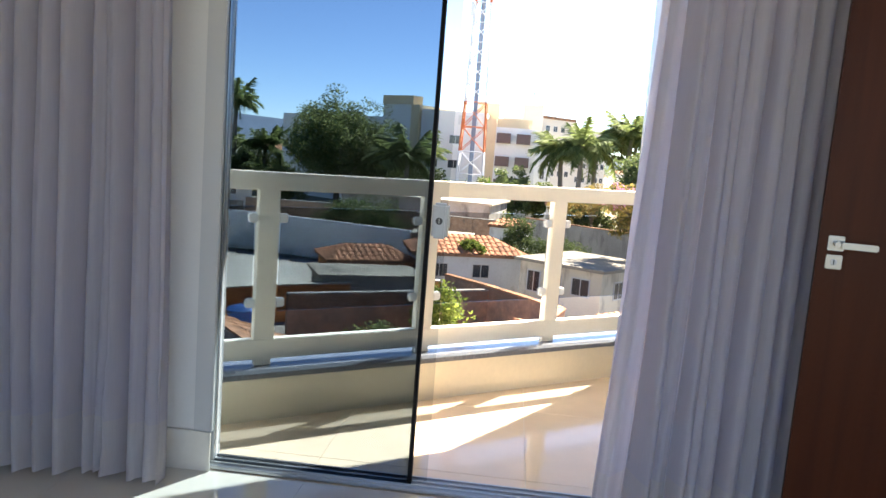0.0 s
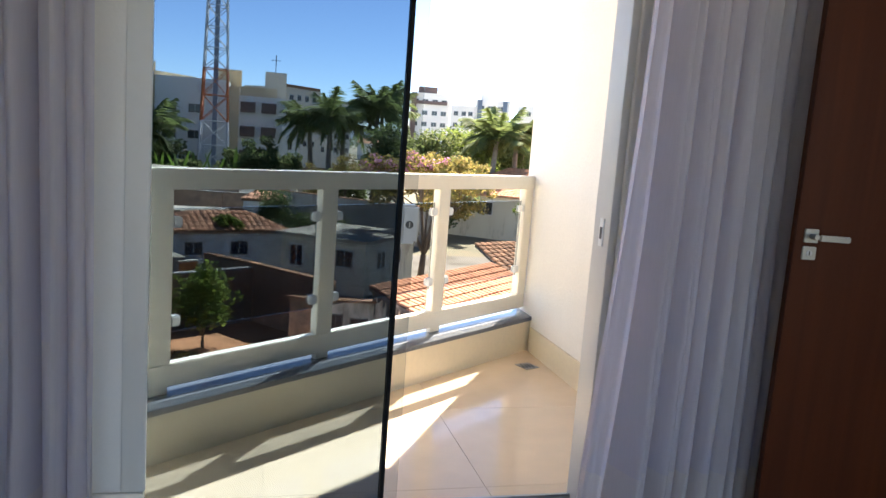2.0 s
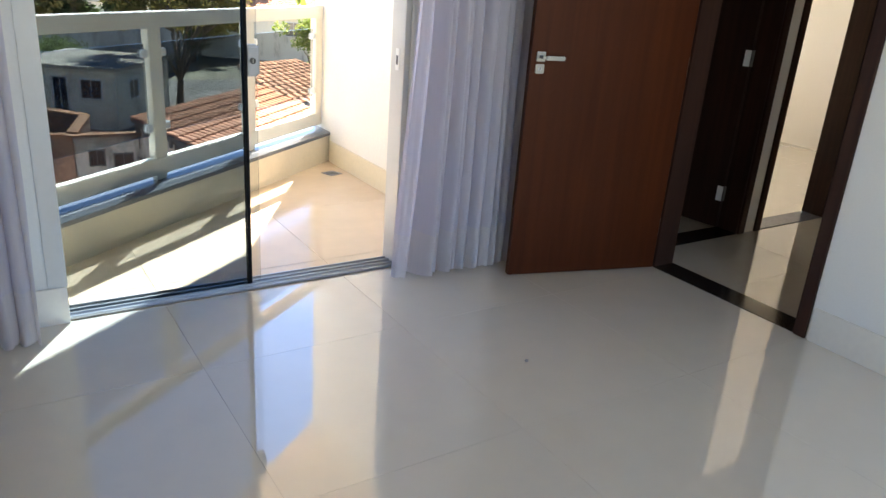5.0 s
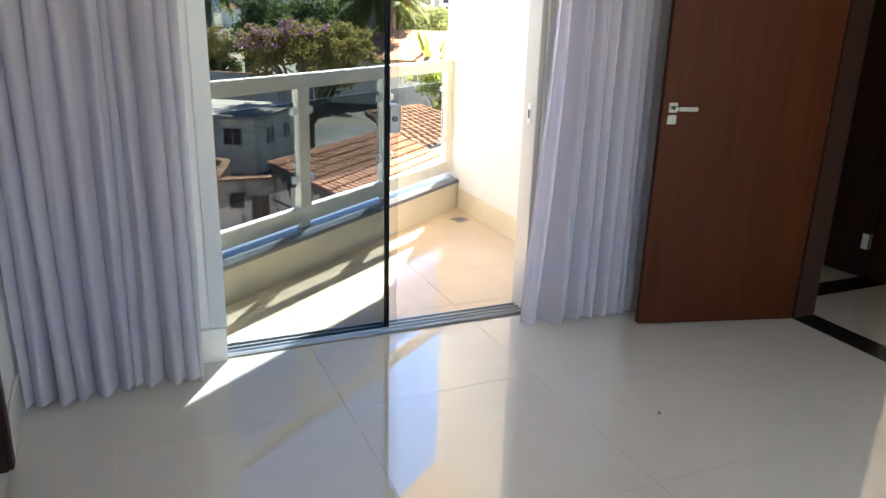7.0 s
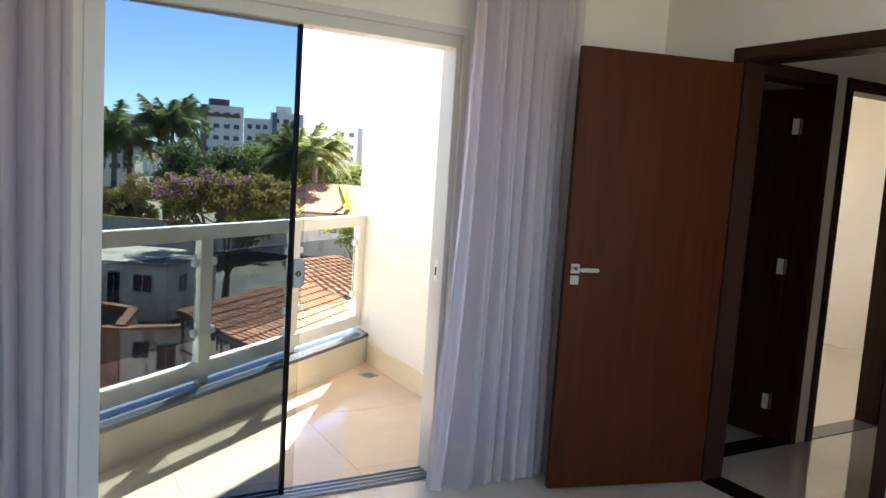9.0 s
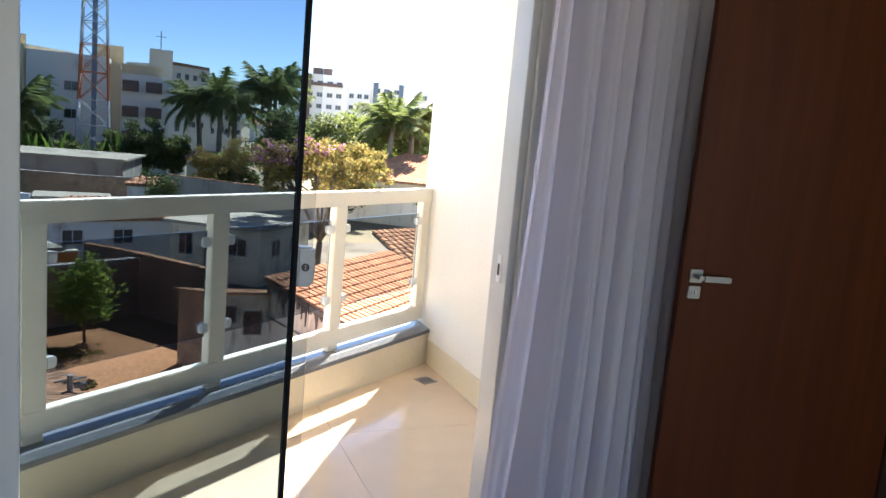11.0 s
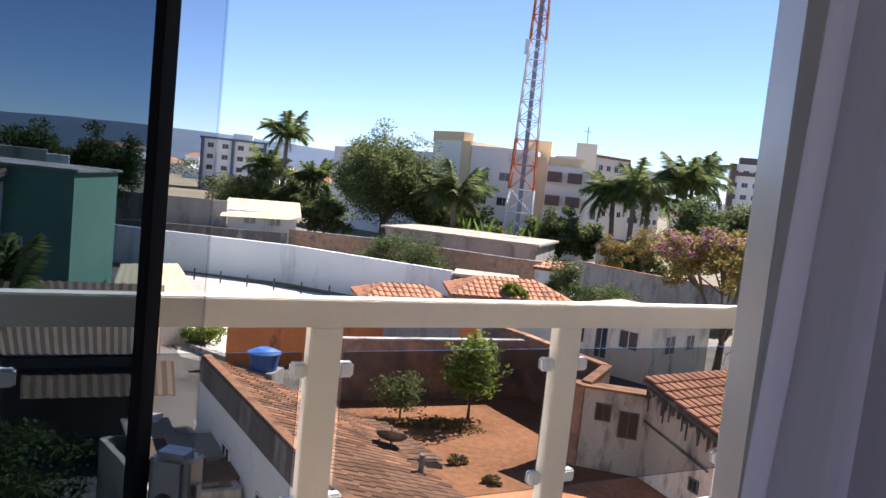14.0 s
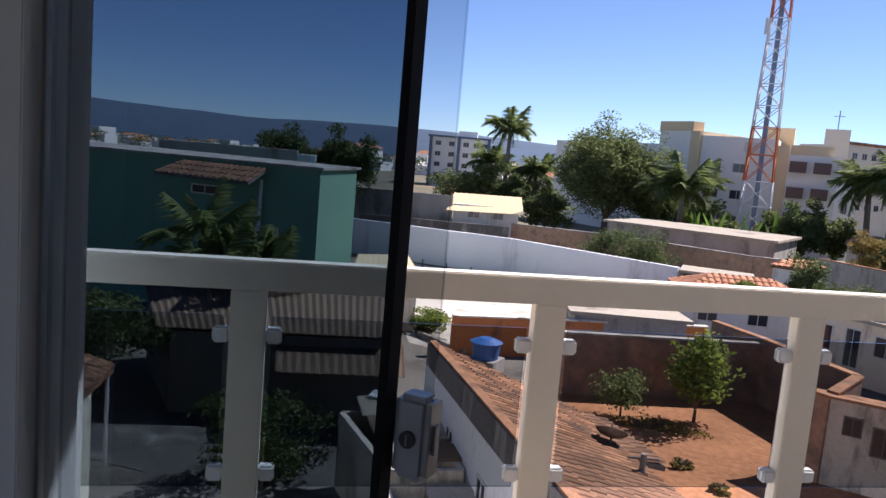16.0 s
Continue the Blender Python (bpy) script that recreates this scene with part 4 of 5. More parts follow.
def flowering_tree(at, seed):
    """A low-forking tree: limbs that fan out and branch twice to a wide, thin, umbrella-like crown with gaps."""
    rng = np.random.default_rng(seed)
    t = thing("flowering_tree", "spreading tree with pink blossom and yellowing leaves", "tree", at)
    bm = bmesh.new()
    fork = Vector((0.1, 0.0, 1.5))
    rod((0, 0, -0.05), fork, 0.2, 0.15, 8, bm)
    tips = []
    for i in range(9):
        a = 2 * math.pi * (i + rng.uniform(-0.3, 0.3)) / 9
        reach = rng.uniform(0.9, 1.6) if i % 3 else 0.5
        k1 = fork + Vector((math.cos(a) * reach, math.sin(a) * reach, rng.uniform(1.6, 2.6)))
        rod(fork, k1, 0.09, 0.06, 6, bm)
        for j in range(4):
            b = a + rng.uniform(-0.75, 0.75)
            r2 = rng.uniform(0.5, 1.5)
            k2 = k1 + Vector((math.cos(b) * r2, math.sin(b) * r2, rng.uniform(0.6, 2.1)))
            rod(k1, k2, 0.055, 0.03, 5, bm)
            for q in range(5):
                c = b + rng.uniform(-1.2, 1.2)
                r3 = rng.uniform(0.3, 1.15)
                k3 = k2 + Vector((math.cos(c) * r3, math.sin(c) * r3, rng.uniform(-0.5, 1.7)))
                d = math.hypot(k3.x, k3.y)
                k3.z = min(k3.z, 7.1 - 0.17 * d * d * rng.uniform(0.6, 1.2))
                if d > 3.6:
                    k3.x, k3.y = k3.x * 3.6 / d, k3.y * 3.6 / d
                rod(k2, k3, 0.028, 0.01, 4, bm)
                tips += [tuple(k3), tuple(k2.lerp(k3, 0.6))]
    part("trunk", bm, M_BARK, t, "", smooth=True)
    v, f = leaf_cloud(tips, (0.2, 0.2, 0.13), 24, 0.135, rng)
    raw("crown", v, f, M_LEAFOLIVE, t)
    pick = [p for p in tips if p[2] > 6.25 - 0.42 * max(0.0, -p[0]) + 0.5 * max(0.0, p[0])]
    v, f = leaf_cloud(pick, (0.17, 0.17, 0.11), 11, 0.13, rng)
    raw("blossom", v, f, M_PINK, t, "pink blossom")
    return t


def frond_mesh(length, droop, seed, pairs=34):
    rnd = random.Random(seed)
    v, f = [], []
    pts = []
    for i in range(11):
        s = i / 10
        pts.append(Vector((length * s * (1 - 0.18 * s), 0, length * (0.42 * s - droop * s * s))))
    for i in range(10):
        w = 0.03 * (1 - i / 11) * length / 2
        k = len(v)
        v += [pts[i] + Vector((0, w, 0)), pts[i] - Vector((0, w, 0)), pts[i + 1] - Vector((0, w, 0)), pts[i + 1] + Vector((0, w, 0))]
        f.append((k, k + 1, k + 2, k + 3))
    for i in range(pairs):
        s = 0.12 + 0.88 * i / pairs
        x = s * 10
        j = min(int(x), 9)
        p = pts[j].lerp(pts[j + 1], x - j)
        ln = length * 0.36 * math.sin(math.pi * (0.15 + 0.8 * s)) * rnd.uniform(0.8, 1.15)
        for sgn in (-1, 1):
            e = p + Vector((ln * 0.55, sgn * ln * 0.75, -ln * rnd.uniform(0.25, 0.7)))
            w = Vector((0.024 * length, 0, 0))
            k = len(v)
            v += [p - w, p + w, e]
            f.append((k, k + 1, k + 2))
    me = bpy.data.meshes.new("frond")
    me.from_pydata(v, [], f)
    me.materials.append(M_FROND)
    return me


FRONDS = [frond_mesh(1.0, 0.55, 1), frond_mesh(1.0, 0.85, 2), frond_mesh(1.0, 0.2, 5)]


def palm(at, crown, spread, seed, label="tall palm tree with drooping feathery fronds", trunk=0.26, count=28):
    rnd = random.Random(seed)
    t = thing("palm_tree", label, "palm tree", at, group="palms behind the houses")
    h = crown - at[2]
    bend = Vector((rnd.uniform(-0.3, 0.3), rnd.uniform(-0.3, 0.3), 0))
    bm = rod((0, 0, 0), Vector((0, 0, h * 0.5)) + bend, trunk * 1.2, trunk, 8)
    rod(Vector((0, 0, h * 0.5)) + bend, (0, 0, h), trunk, trunk * 0.8, 8, bm)
    part("trunk", bm, M_PALMBARK, t, "", smooth=True)
    for i in range(count):
        o = new("frond", FRONDS[0 if i % 3 == 0 else 1 if i % 3 == 1 else 2])
        o.parent = t
        s = spread * rnd.uniform(0.8, 1.12)
        o.matrix_basis = pose(0, 0, h, 0, rnd.uniform(-42, 28), i * 137.5 + rnd.uniform(-15, 15)) @ Matrix.Diagonal((s, s, s, 1))
    return t


def banana(at, height, seed, count=7):
    rnd = random.Random(seed)
    t = thing("banana_plant", "banana plant with broad torn leaves", "plant", at, group="banana plants")
    part("stem", rod((0, 0, 0), (0, 0, height * 0.45), 0.12, 0.07, 8), M_LEAFBRIGHT, t)
    for i in range(count):
        a = i * 2.4 + rnd.uniform(-0.3, 0.3)
        ln, w, up = height * rnd.uniform(0.42, 0.62), height * 0.042, rnd.uniform(0.3, 1.15)
        v, f = [], []
        d, s = Vector((math.cos(a), math.sin(a), 0)), Vector((-math.sin(a), math.cos(a), 0))
        for k in range(8):
            u = k / 7
            p = Vector((0, 0, height * 0.42)) + d * ln * u * (1.1 - up * 0.6) + Vector((0, 0, ln * (up * u - 0.6 * u * u * (1.2 - up))))
            ww = w * math.sin(math.pi * (0.08 + 0.88 * u)) * rnd.uniform(0.75, 1.05)
            v += [p - s * ww - Vector((0, 0, ww * 0.3)), p, p + s * ww - Vector((0, 0, ww * 0.3))]
        for k in range(7):
            f += [(3 * k, 3 * k + 1, 3 * k + 4, 3 * k + 3), (3 * k + 1, 3 * k + 2, 3 * k + 5, 3 * k + 4)]
        raw("leaf", v, f, M_BANANA, t)
    return t


def torn_banana(at, height, seed, count=13):
    """A banana plant whose arching leaves the wind has torn into strips."""
    rnd = random.Random(seed)
    t = thing("banana_plant", "banana plant with wind-torn dark green leaves", "plant", at, group="banana plants")
    part("stem", rod((0, 0, 0), (0, 0, height * 0.62), 0.11, 0.06, 8), M_LEAFDARK, t)
    for i in range(count):
        o = new("leaf", FRONDS[i % 3])
        o.parent = t
        s = height * rnd.uniform(0.26, 0.4)
        o.matrix_basis = pose(0, 0, height * 0.6, 0, rnd.uniform(-62, 5), i * 137.5 + rnd.uniform(-20, 20)) @ Matrix.Diagonal((s, s * 0.62, s, 1))
    return t


def bush(name, label, centre, size, leaf, seed, clumps=26, per=60, leafsize=0.12):
    rng = np.random.default_rng(seed)
    b = thing(name, label, "bush", (centre[0], centre[1], GZ))
    cent = []
    for i in range(clumps):
        d = rng.normal(0, 1, 3)
        d /= np.linalg.norm(d)
        r = rng.uniform(0.5, 1.0)
        cent.append((d[0] * size[0] * r, d[1] * size[1] * r, centre[2] - GZ + d[2] * size[2] * r))
    bm = bmesh.new()
    for i in range(5):
        e = cent[i]
        rod((e[0] * 0.1, e[1] * 0.1, 0), (e[0] * 0.8, e[1] * 0.8, max(0.2, e[2])), 0.06, 0.02, 5, bm)
    part("stem", bm, M_BARK, b)
    v, f = leaf_cloud(cent, [s * 0.2 for s in size], per, leafsize, rng)
    raw("foliage", v, f, leaf, b)
    return b


# ==== low house with the stained high wall, across the lane ====
def low_house():
    h = thing("tiled_house", "low house with weathered brown clay roof and stained walls", "house")
    u, v = Vector((0.655, -0.755, 0)), Vector((0.755, 0.655, 0))
    A = Vector((-6.17, 14.1, -2.9))
    D = A + v * 2.55 + u * 2.3
    D.z = -3.62
    ln = 12.0
    hi0, hi1 = A, A + u * ln
    lo0, lo1 = D, Vector((*(A + v * 2.55 + u * ln).xy, -3.62))
    # body
    plan = [(p.x, p.y) for p in (hi0 + v * 0.12, hi1 + v * 0.12, hi1 + v * 2.3, hi0 + v * 2.3 + u * 2.4)]
    part("wall", prism(plan, GZ, [-3.05, -3.05, -3.68, -3.68]), M_WASH2, h, "whitewashed house wall")
    wall2 = [(p.x, p.y) for p in (hi0 - v * 0.08 - u * 0.05, hi1 - v * 0.08, hi1 + v * 0.1, hi0 + v * 0.1 - u * 0.05)]
    part("boundary_wall", prism(wall2, GZ, -3.35), M_WASH2, h, "bluish whitewashed wall")
    part("parapet", prism(wall2, -3.35, -2.83), M_MOULD_SHADE, h, "blackened parapet along the roof's high edge")
    part("ridge_capping", prism([(p.x, p.y) for p in (hi0 - v * 0.05, hi1 - v * 0.05, hi1 + v * 0.12, hi0 + v * 0.12)], -2.83, -2.78), M_CLAY, h)
    tiled_roof(h, hi0 + v * 0.1, hi1 + v * 0.1, lo1, lo0, M_CLAY, M_CLAY_JOINED, 300, 0.2, 0.34)
    e0, e1 = D + u * 0.2, D + u * 2.5
    tiled_roof(h, e0, e1, e1 + v * 0.75 - Vector((0, 0, 0.16)), e0 + v * 0.6 - Vector((0, 0, 0.16)), M_CLAY, M_CLAY_JOINED, 60, 0.2, 0.34)
    for s, z in ((2.4, -4.4), (4.6, -4.5), (6.4, -4.4)):
        p = hi0 - v * 0.08
        q = hi1 - v * 0.08
        win(h, (p.x, p.y), (q.x, q.y), s, z, 0.5, 0.9, name="window")
    dish = thing("satellite_dish", "dark round satellite dish on the tile roof", "satellite dish", hit_dish)
    bm = bmesh.new()
    bmesh.ops.create_uvsphere(bm, u_segments=14, v_segments=8, radius=0.3, matrix=pose(0, 0, 0.34, -28, 10, 20) @ Matrix.Diagonal((1, 1, 0.4, 1)))
    bmesh.ops.delete(bm, geom=[x for x in bm.verts if (pose(0, 0, 0.34, -28, 10, 20).inverted() @ x.co).z > 0.02], context="VERTS")
    part("bowl", bm, M_MOULD_SHADE, dish, "", smooth=True)
    part("mast", rod((0, 0, -0.1), (0, 0, 0.26), 0.025), M_WOODGREY, dish)
    part("feed_arm", rod((0, 0, 0.24), (0.03, -0.2, 0.55), 0.012), M_WOODGREY, dish)
    return h


hit_dish = (-1.5, 12.35, -3.6)
low_house()
for x, y, z in ((-1.3, 10.6, -3.3), (-0.72, 11.3, -3.15)):
    p = thing("clothes_post", "grey weathered post beside the tile roof", "post", (x, y, GZ))
    part("pole", rod((0, 0, 0), (0, 0, z - GZ), 0.055, 0.05, 8), M_WOODGREY, p)
    part("crossbar", rod((-0.25, 0, z - GZ - 0.12), (0.25, 0.05, z - GZ - 0.06), 0.02), M_WOODGREY, p)


# ==== sheds of bare walls and loose slabs in the lane ====
def shed(name, label, plan, top, material, slabs):
    s = thing(name, label, "shed")
    for p, q in zip(plan, plan[1:] + plan[:1]):
        d = (Vector(q) - Vector(p)).normalized() * 0.06
        n = Vector((-d.y, d.x))
        part("wall", prism([(p[0] - n.x, p[1] - n.y), (q[0] - n.x, q[1] - n.y), (q[0] + n.x, q[1] + n.y), (p[0] + n.x, p[1] + n.y)], GZ, top), material, s)
    for (cx, cy, sx, sy, z, t, m) in slabs:
        part("roof_sheet", obox(cx, cy, z, sx, sy, 0.05, t, None, 3, 2), m, s, bevel=0.01)
    return s


shed("lane_shed", "small white shed with loose grey roof sheets", [(-7.3, 12.3), (-5.0, 10.4), (-3.9, 11.2), (-6.2, 13.6)], -4.25, M_WASH,
     [(-6.6, 12.75, 0.95, 1.1, -4.1, 40, M_FLATROOF), (-5.9, 12.2, 1.1, 1.1, -4.16, 42, M_FIBRE), (-5.3, 12.45, 1.2, 1.2, -4.14, 38, M_FLATROOF), (-5.0, 11.35, 0.9, 1.2, -4.2, 40, M_CONC),
      (-4.5, 11.6, 0.8, 0.8, -4.19, 47, M_FIBRE), (-6.85, 13.15, 0.5, 0.4, -4.0, 15, M_WASH2)])
shed("lane_shed", "roofless white shed with a low partition", [(-5.0, 10.3), (-4.1, 9.3), (-3.0, 10.2), (-3.9, 11.15)], -4.5, M_WASH, [(-3.7, 10.5, 0.9, 0.9, -4.45, 40, M_FLATROOF)])

# ==== yard: walls, plants ====
wall_line("yard_wall", [(-6.4, 21.9), (0.35, 26.3)], -3.95, 0.22, M_BRICK, "bare red brick yard wall", M_CONC)
wall_line("yard_wall", [(-1.5, 28.2), (0.3, 26.4), (3.0, 23.1), (2.3, 20.6)], -3.8, 0.24, M_BRICK, "red brick yard wall with a clay coping", M_CLAY)
wall_line("lot_wall", [(-10.4, 24.2), (-7.6, 26.5), (-2.0, 30.6)], -4.5, 0.22, M_OCHRE, "orange rendered wall along the yard", M_WASH)
tree("yard_tree", "small grey-green shrubby tree in the dirt yard", (-3.2, 21.4, GZ), -4.45, 0.9, -5.85, M_LEAF, 11, 50, 14, 0.1, trunk=0.04, limbs=14, fluff=0.22)
tree("yard_tree", "small fruit tree with glossy leaves in the dirt yard", (-1.2, 22.6, GZ), -3.0, 1.1, -5.75, M_LEAFBRIGHT, 12, 60, 15, 0.15, trunk=0.06, limbs=14, fluff=0.2)
bush("weeds", "dry weeds on the soil", (-0.9, 18.6, GZ + 0.1), (0.35, 0.3, 0.14), M_LEAFDRY, 5, 10, 40, 0.07)
bush("weeds", "dry weeds on the soil", (0.1, 17.6, GZ + 0.08), (0.3, 0.25, 0.1), M_LEAFDRY, 6, 10, 40, 0.07)
bush("weeds", "weeds along the house wall", (-0.4, 14.2, GZ + 0.15), (0.3, 0.9, 0.2), M_LEAFDRY, 7, 16, 50, 0.08)
bush("weeds", "dry weeds under the trees", (-2.2, 21.2, GZ + 0.1), (1.5, 0.6, 0.13), M_LEAFDRY, 8, 22, 16, 0.08)
bush("bush", "bright green bush beside the paved yard", (-12.7, 26.8, -5.4), (1.4, 0.8, 0.5), M_LEAFBRIGHT, 9, 22, 50, 0.12)

tank = thing("water_tank", "round blue plastic water tank on a block base", "water tank", (-7.75, 21.3, GZ))
part("base", box(-0.5, -0.5, 0, 0.5, 0.5, 1.0), M_CONC, tank)
part("body", rod((0, 0, 1.0), (0, 0, 1.55), 0.42, 0.5, 20), M_TANK, tank)
part("lid", rod((0, 0, 1.55), (0, 0, 1.68), 0.54, 0.22, 20), M_TANK, tank)
wall_line("lot_curb", [(-12.6, 25.8), (-9.9, 24.4)], GZ + 0.25, 0.2, M_CONC, "low concrete kerb of the paved yard")


# ==== house with the orange roof and drip-stained gable ====
def stained_house():
    h = thing("stained_house", "low white house with dark drip stains and an orange tile roof", "house")
    a, b, c, d = Vector((3.75, 19.74, -3.25)), Vector((9.3, 24.9, -3.25)), Vector((11.0, 21.4, -4.0)), Vector((5.75, 16.35, -4.0))
    inner = [(3.9, 19.75), (5.75, 16.65), (10.9, 21.5), (9.2, 24.8)]
    part("wall", prism(inner, GZ, [-3.38, -4.05, -4.05, -3.38]), M_WASH, h, "white wall with dark drip stains")
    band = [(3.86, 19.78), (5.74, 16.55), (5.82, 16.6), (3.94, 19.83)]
    part("rake_edge", prism(band, [-3.47, -4.2, -4.2, -3.47], [-3.33, -4.08, -4.08, -3.33]), M_MOULD_SHADE, h, "blackened edge under the roof")
    rnd = random.Random(4)
    v, f = [], []
    p0, p1, n = Vector((3.89, 19.72, -3.44)), Vector((5.73, 16.62, -4.17)), Vector((-0.86, -0.51, 0)) * 0.012
    for k in range(34):
        s = (k + rnd.uniform(0.1, 0.9)) / 34
        w, ln = rnd.uniform(0.02, 0.06), rnd.choice((0.08, 0.15, 0.2, 0.35, 0.5)) * rnd.uniform(0.7, 1.2)
        q, run = p0.lerp(p1, s) + n * 3, (p1 - p0).normalized()
        q0 = len(v)
        v += [q - run * w, q + run * w, q + run * w * 0.35 - Vector((0, 0, ln)), q - run * w * 0.2 - Vector((0, 0, ln * 1.1))]
        v += [x - n * 3 for x in v[q0:q0 + 4]]
        f += [(q0, q0 + 1, q0 + 2, q0 + 3), (q0 + 1, q0, q0 + 4, q0 + 5), (q0 + 2, q0 + 1, q0 + 5, q0 + 6), (q0 + 3, q0 + 2, q0 + 6, q0 + 7), (q0, q0 + 3, q0 + 7, q0 + 4)]
    raw("drip_stains", v, f, M_MOULD_SHADE, h, "black drip stains running down from the roof edge")
    tiled_roof(h, a, b, c, d, M_CLAY_BRIGHT, M_CLAY_BRIGHT_J, 300, 0.27, 0.4)
    e = [(1.5, 20.4), (2.25, 19.85), (3.95, 19.7), (7.6, 23.2), (5.2, 24.4)]
    part("annex_wall", prism(e, GZ, [-3.72, -3.72, -3.72, -4.62, -4.82]), M_WASH, h, "stained annex wall")
    part("annex_brickwork", prism([(1.44, 20.36), (2.2, 19.8), (2.28, 19.9), (1.52, 20.46)], GZ, -3.72), M_PALEBRICK, h, "pale weathered brick end of the annex")
    part("annex_roof", prism([(1.3, 20.3), (2.2, 19.7), (3.95, 19.55), (7.6, 23.2), (5.2, 24.6)], [-3.72, -3.72, -3.72, -4.6, -4.8], [-3.66, -3.66, -3.64, -4.52, -4.72]), M_CLAY, h, "thin reddish annex roof")
    win(h, (2.25, 19.85), (3.95, 19.7), 0.55, -4.35, 0.4, 0.45, frame_mat=M_MOULD_SHADE)
    win(h, (2.25, 19.85), (3.95, 19.7), 1.25, -4.6, 0.5, 0.7, frame_mat=M_MOULD_SHADE)
    win(h, (1.48, 20.4), (2.25, 19.85), 0.45, -4.05, 0.45, 0.3, frame_mat=M_MOULD_SHADE)
    win(h, (3.9, 19.75), (5.75, 16.65), 2.2, -5.3, 0.3, 0.3, frame_mat=M_MOULD_SHADE)
    part("downpipe", rod((5.62, 16.7, GZ), (5.62, 16.7, -4.2), 0.05, 0.05, 8), M_CLAY, h)
    part("pipe", rod((3.9, 19.7, -4.4), (5.2, 17.4, -4.75), 0.03, 0.03, 6), M_MOULD_SHADE, h)
    return h


stained_house()
h = thing("back_house", "house with a brown corrugated tile roof", "house")
part("wall", prism([(8.2, 25.0), (10.1, 22.9), (14.5, 27.2), (12.4, 29.4)], GZ, -3.75), M_WASH, h)
tiled_roof(h, (9.6, 28.3, -3.0), (13.0, 30.2, -3.0), (14.6, 26.6, -3.7), (9.7, 22.6, -3.7), M_CLAY, M_CLAY_JOINED, 200, 0.3, 0.45)


def plain_house(name, label, plan, top, wall_mat, roof, wins=(), z0=GZ):
    """A low house: wall block, roof as ('flat', overhang, material) or ('hip', apex height, material, joined) and windows."""
    h = thing(name, label, "house")
    part("wall", prism(plan, z0, top), wall_mat, h)
    cx, cy = sum(p[0] for p in plan) / len(plan), sum(p[1] for p in plan) / len(plan)
    big = [(cx + (p[0] - cx) * 1.1, cy + (p[1] - cy) * 1.1) for p in plan]
    if roof[0] == "flat":
        part("roof", prism(big, top, top + 0.14), roof[2], h)
    else:
        k = [(cx + (big[i][0] - cx) * f, cy + (big[i][1] - cy) * f) for i, f in ((0, 0.45), (1, 0.45), (2, 0.45), (3, 0.45))]
        r0 = ((k[0][0] + k[3][0]) / 2, (k[0][1] + k[3][1]) / 2, top + roof[1])
        r1 = ((k[1][0] + k[2][0]) / 2, (k[1][1] + k[2][1]) / 2, top + roof[1])
        e = [(p[0], p[1], top) for p in big]
        hip_face(h, e[0], e[1], r0, r1, roof[3])
        hip_face(h, e[2], e[3], r1, r0, roof[3])
        hip_face(h, e[1], e[2], r1, r1, roof[3])
        hip_face(h, e[3], e[0], r0, r0, roof[3])
    for i, u, z, w, hh in wins:
        win(h, plan[i], plan[(i + 1) % len(plan)], u, z, w, hh)
    return h


plain_house("cream_house", "cream house with dark windows behind the brick wall", [(1.6, 33.0), (5.2, 30.6), (8.2, 34.5), (4.4, 37.0)], -3.5, M_CREAMWALL, ("flat", 0.2, M_FLATROOF),
            [(0, 0.8, -4.4, 0.7, 1.0), (0, 2.0, -4.6, 0.6, 1.5), (0, 3.3, -4.3, 0.9, 0.8), (3, 1.5, -4.4, 0.8, 0.8), (1, 1.5, -4.4, 0.8, 0.8), (1, 3.2, -4.4, 0.7, 0.7)])
plain_house("white_house", "small white house with an orange hipped tile roof", [(-3.6, 34.2), (1.8, 36.0), (0.6, 39.8), (-4.6, 38.0)], -3.75, M_WASH2, ("hip", 0.75, M_CLAY_BRIGHT, M_CLAY_BRIGHT_J),
            [(0, 1.2, -4.6, 0.9, 0.7), (0, 3.4, -4.6, 0.9, 0.7), (3, 2.0, -4.6, 0.8, 0.7)])
plain_house("orange_roof_house", "little house with a plain orange roof", [(-7.6, 32.5), (-3.8, 34.6), (-5.2, 37.4), (-9.0, 35.6)], -4.3, M_OCHRE, ("hip", 0.6, M_CLAY_BRIGHT, M_CLAY_BRIGHT_J), [])
plain_house("grey_roof_shed", "low shed with a grey slab roof", [(-6.6, 27.4), (-2.6, 29.2), (-3.8, 31.6), (-7.8, 30.0)], -4.25, M_CONC, ("flat", 0.2, M_FLATROOF), [])
plain_house("block_house", "narrow grey concrete block house", [(-4.6, 40.4), (-1.2, 40.8), (-1.4, 43), (-4.8, 42.8)], -3.6, M_CONC, ("flat", 0.1, M_FLATROOF), [(0, 1.4, -4.4, 0.7, 0.6)])
plain_house("hipped_house", "wide house with a pale orange hipped roof", [(15.5, 55.5), (25.0, 49.0), (33.0, 60.0), (23.0, 67.0)], -2.5, M_CREAMWALL, ("hip", 2.0, M_CLAY_BRIGHT, M_CLAY_BRIGHT_J), [(0, 3.0, -3.6, 1.2, 1.0), (0, 7.0, -3.6, 1.2, 1.0)])
plain_house("small_house", "small house with an orange roof among the trees", [(4.0, 66.0), (7.0, 65.5), (7.2, 69), (4.2, 69.5)], -2.6, M_CREAMWALL, ("hip", 0.7, M_CLAY_BRIGHT, M_CLAY_BRIGHT_J), [])
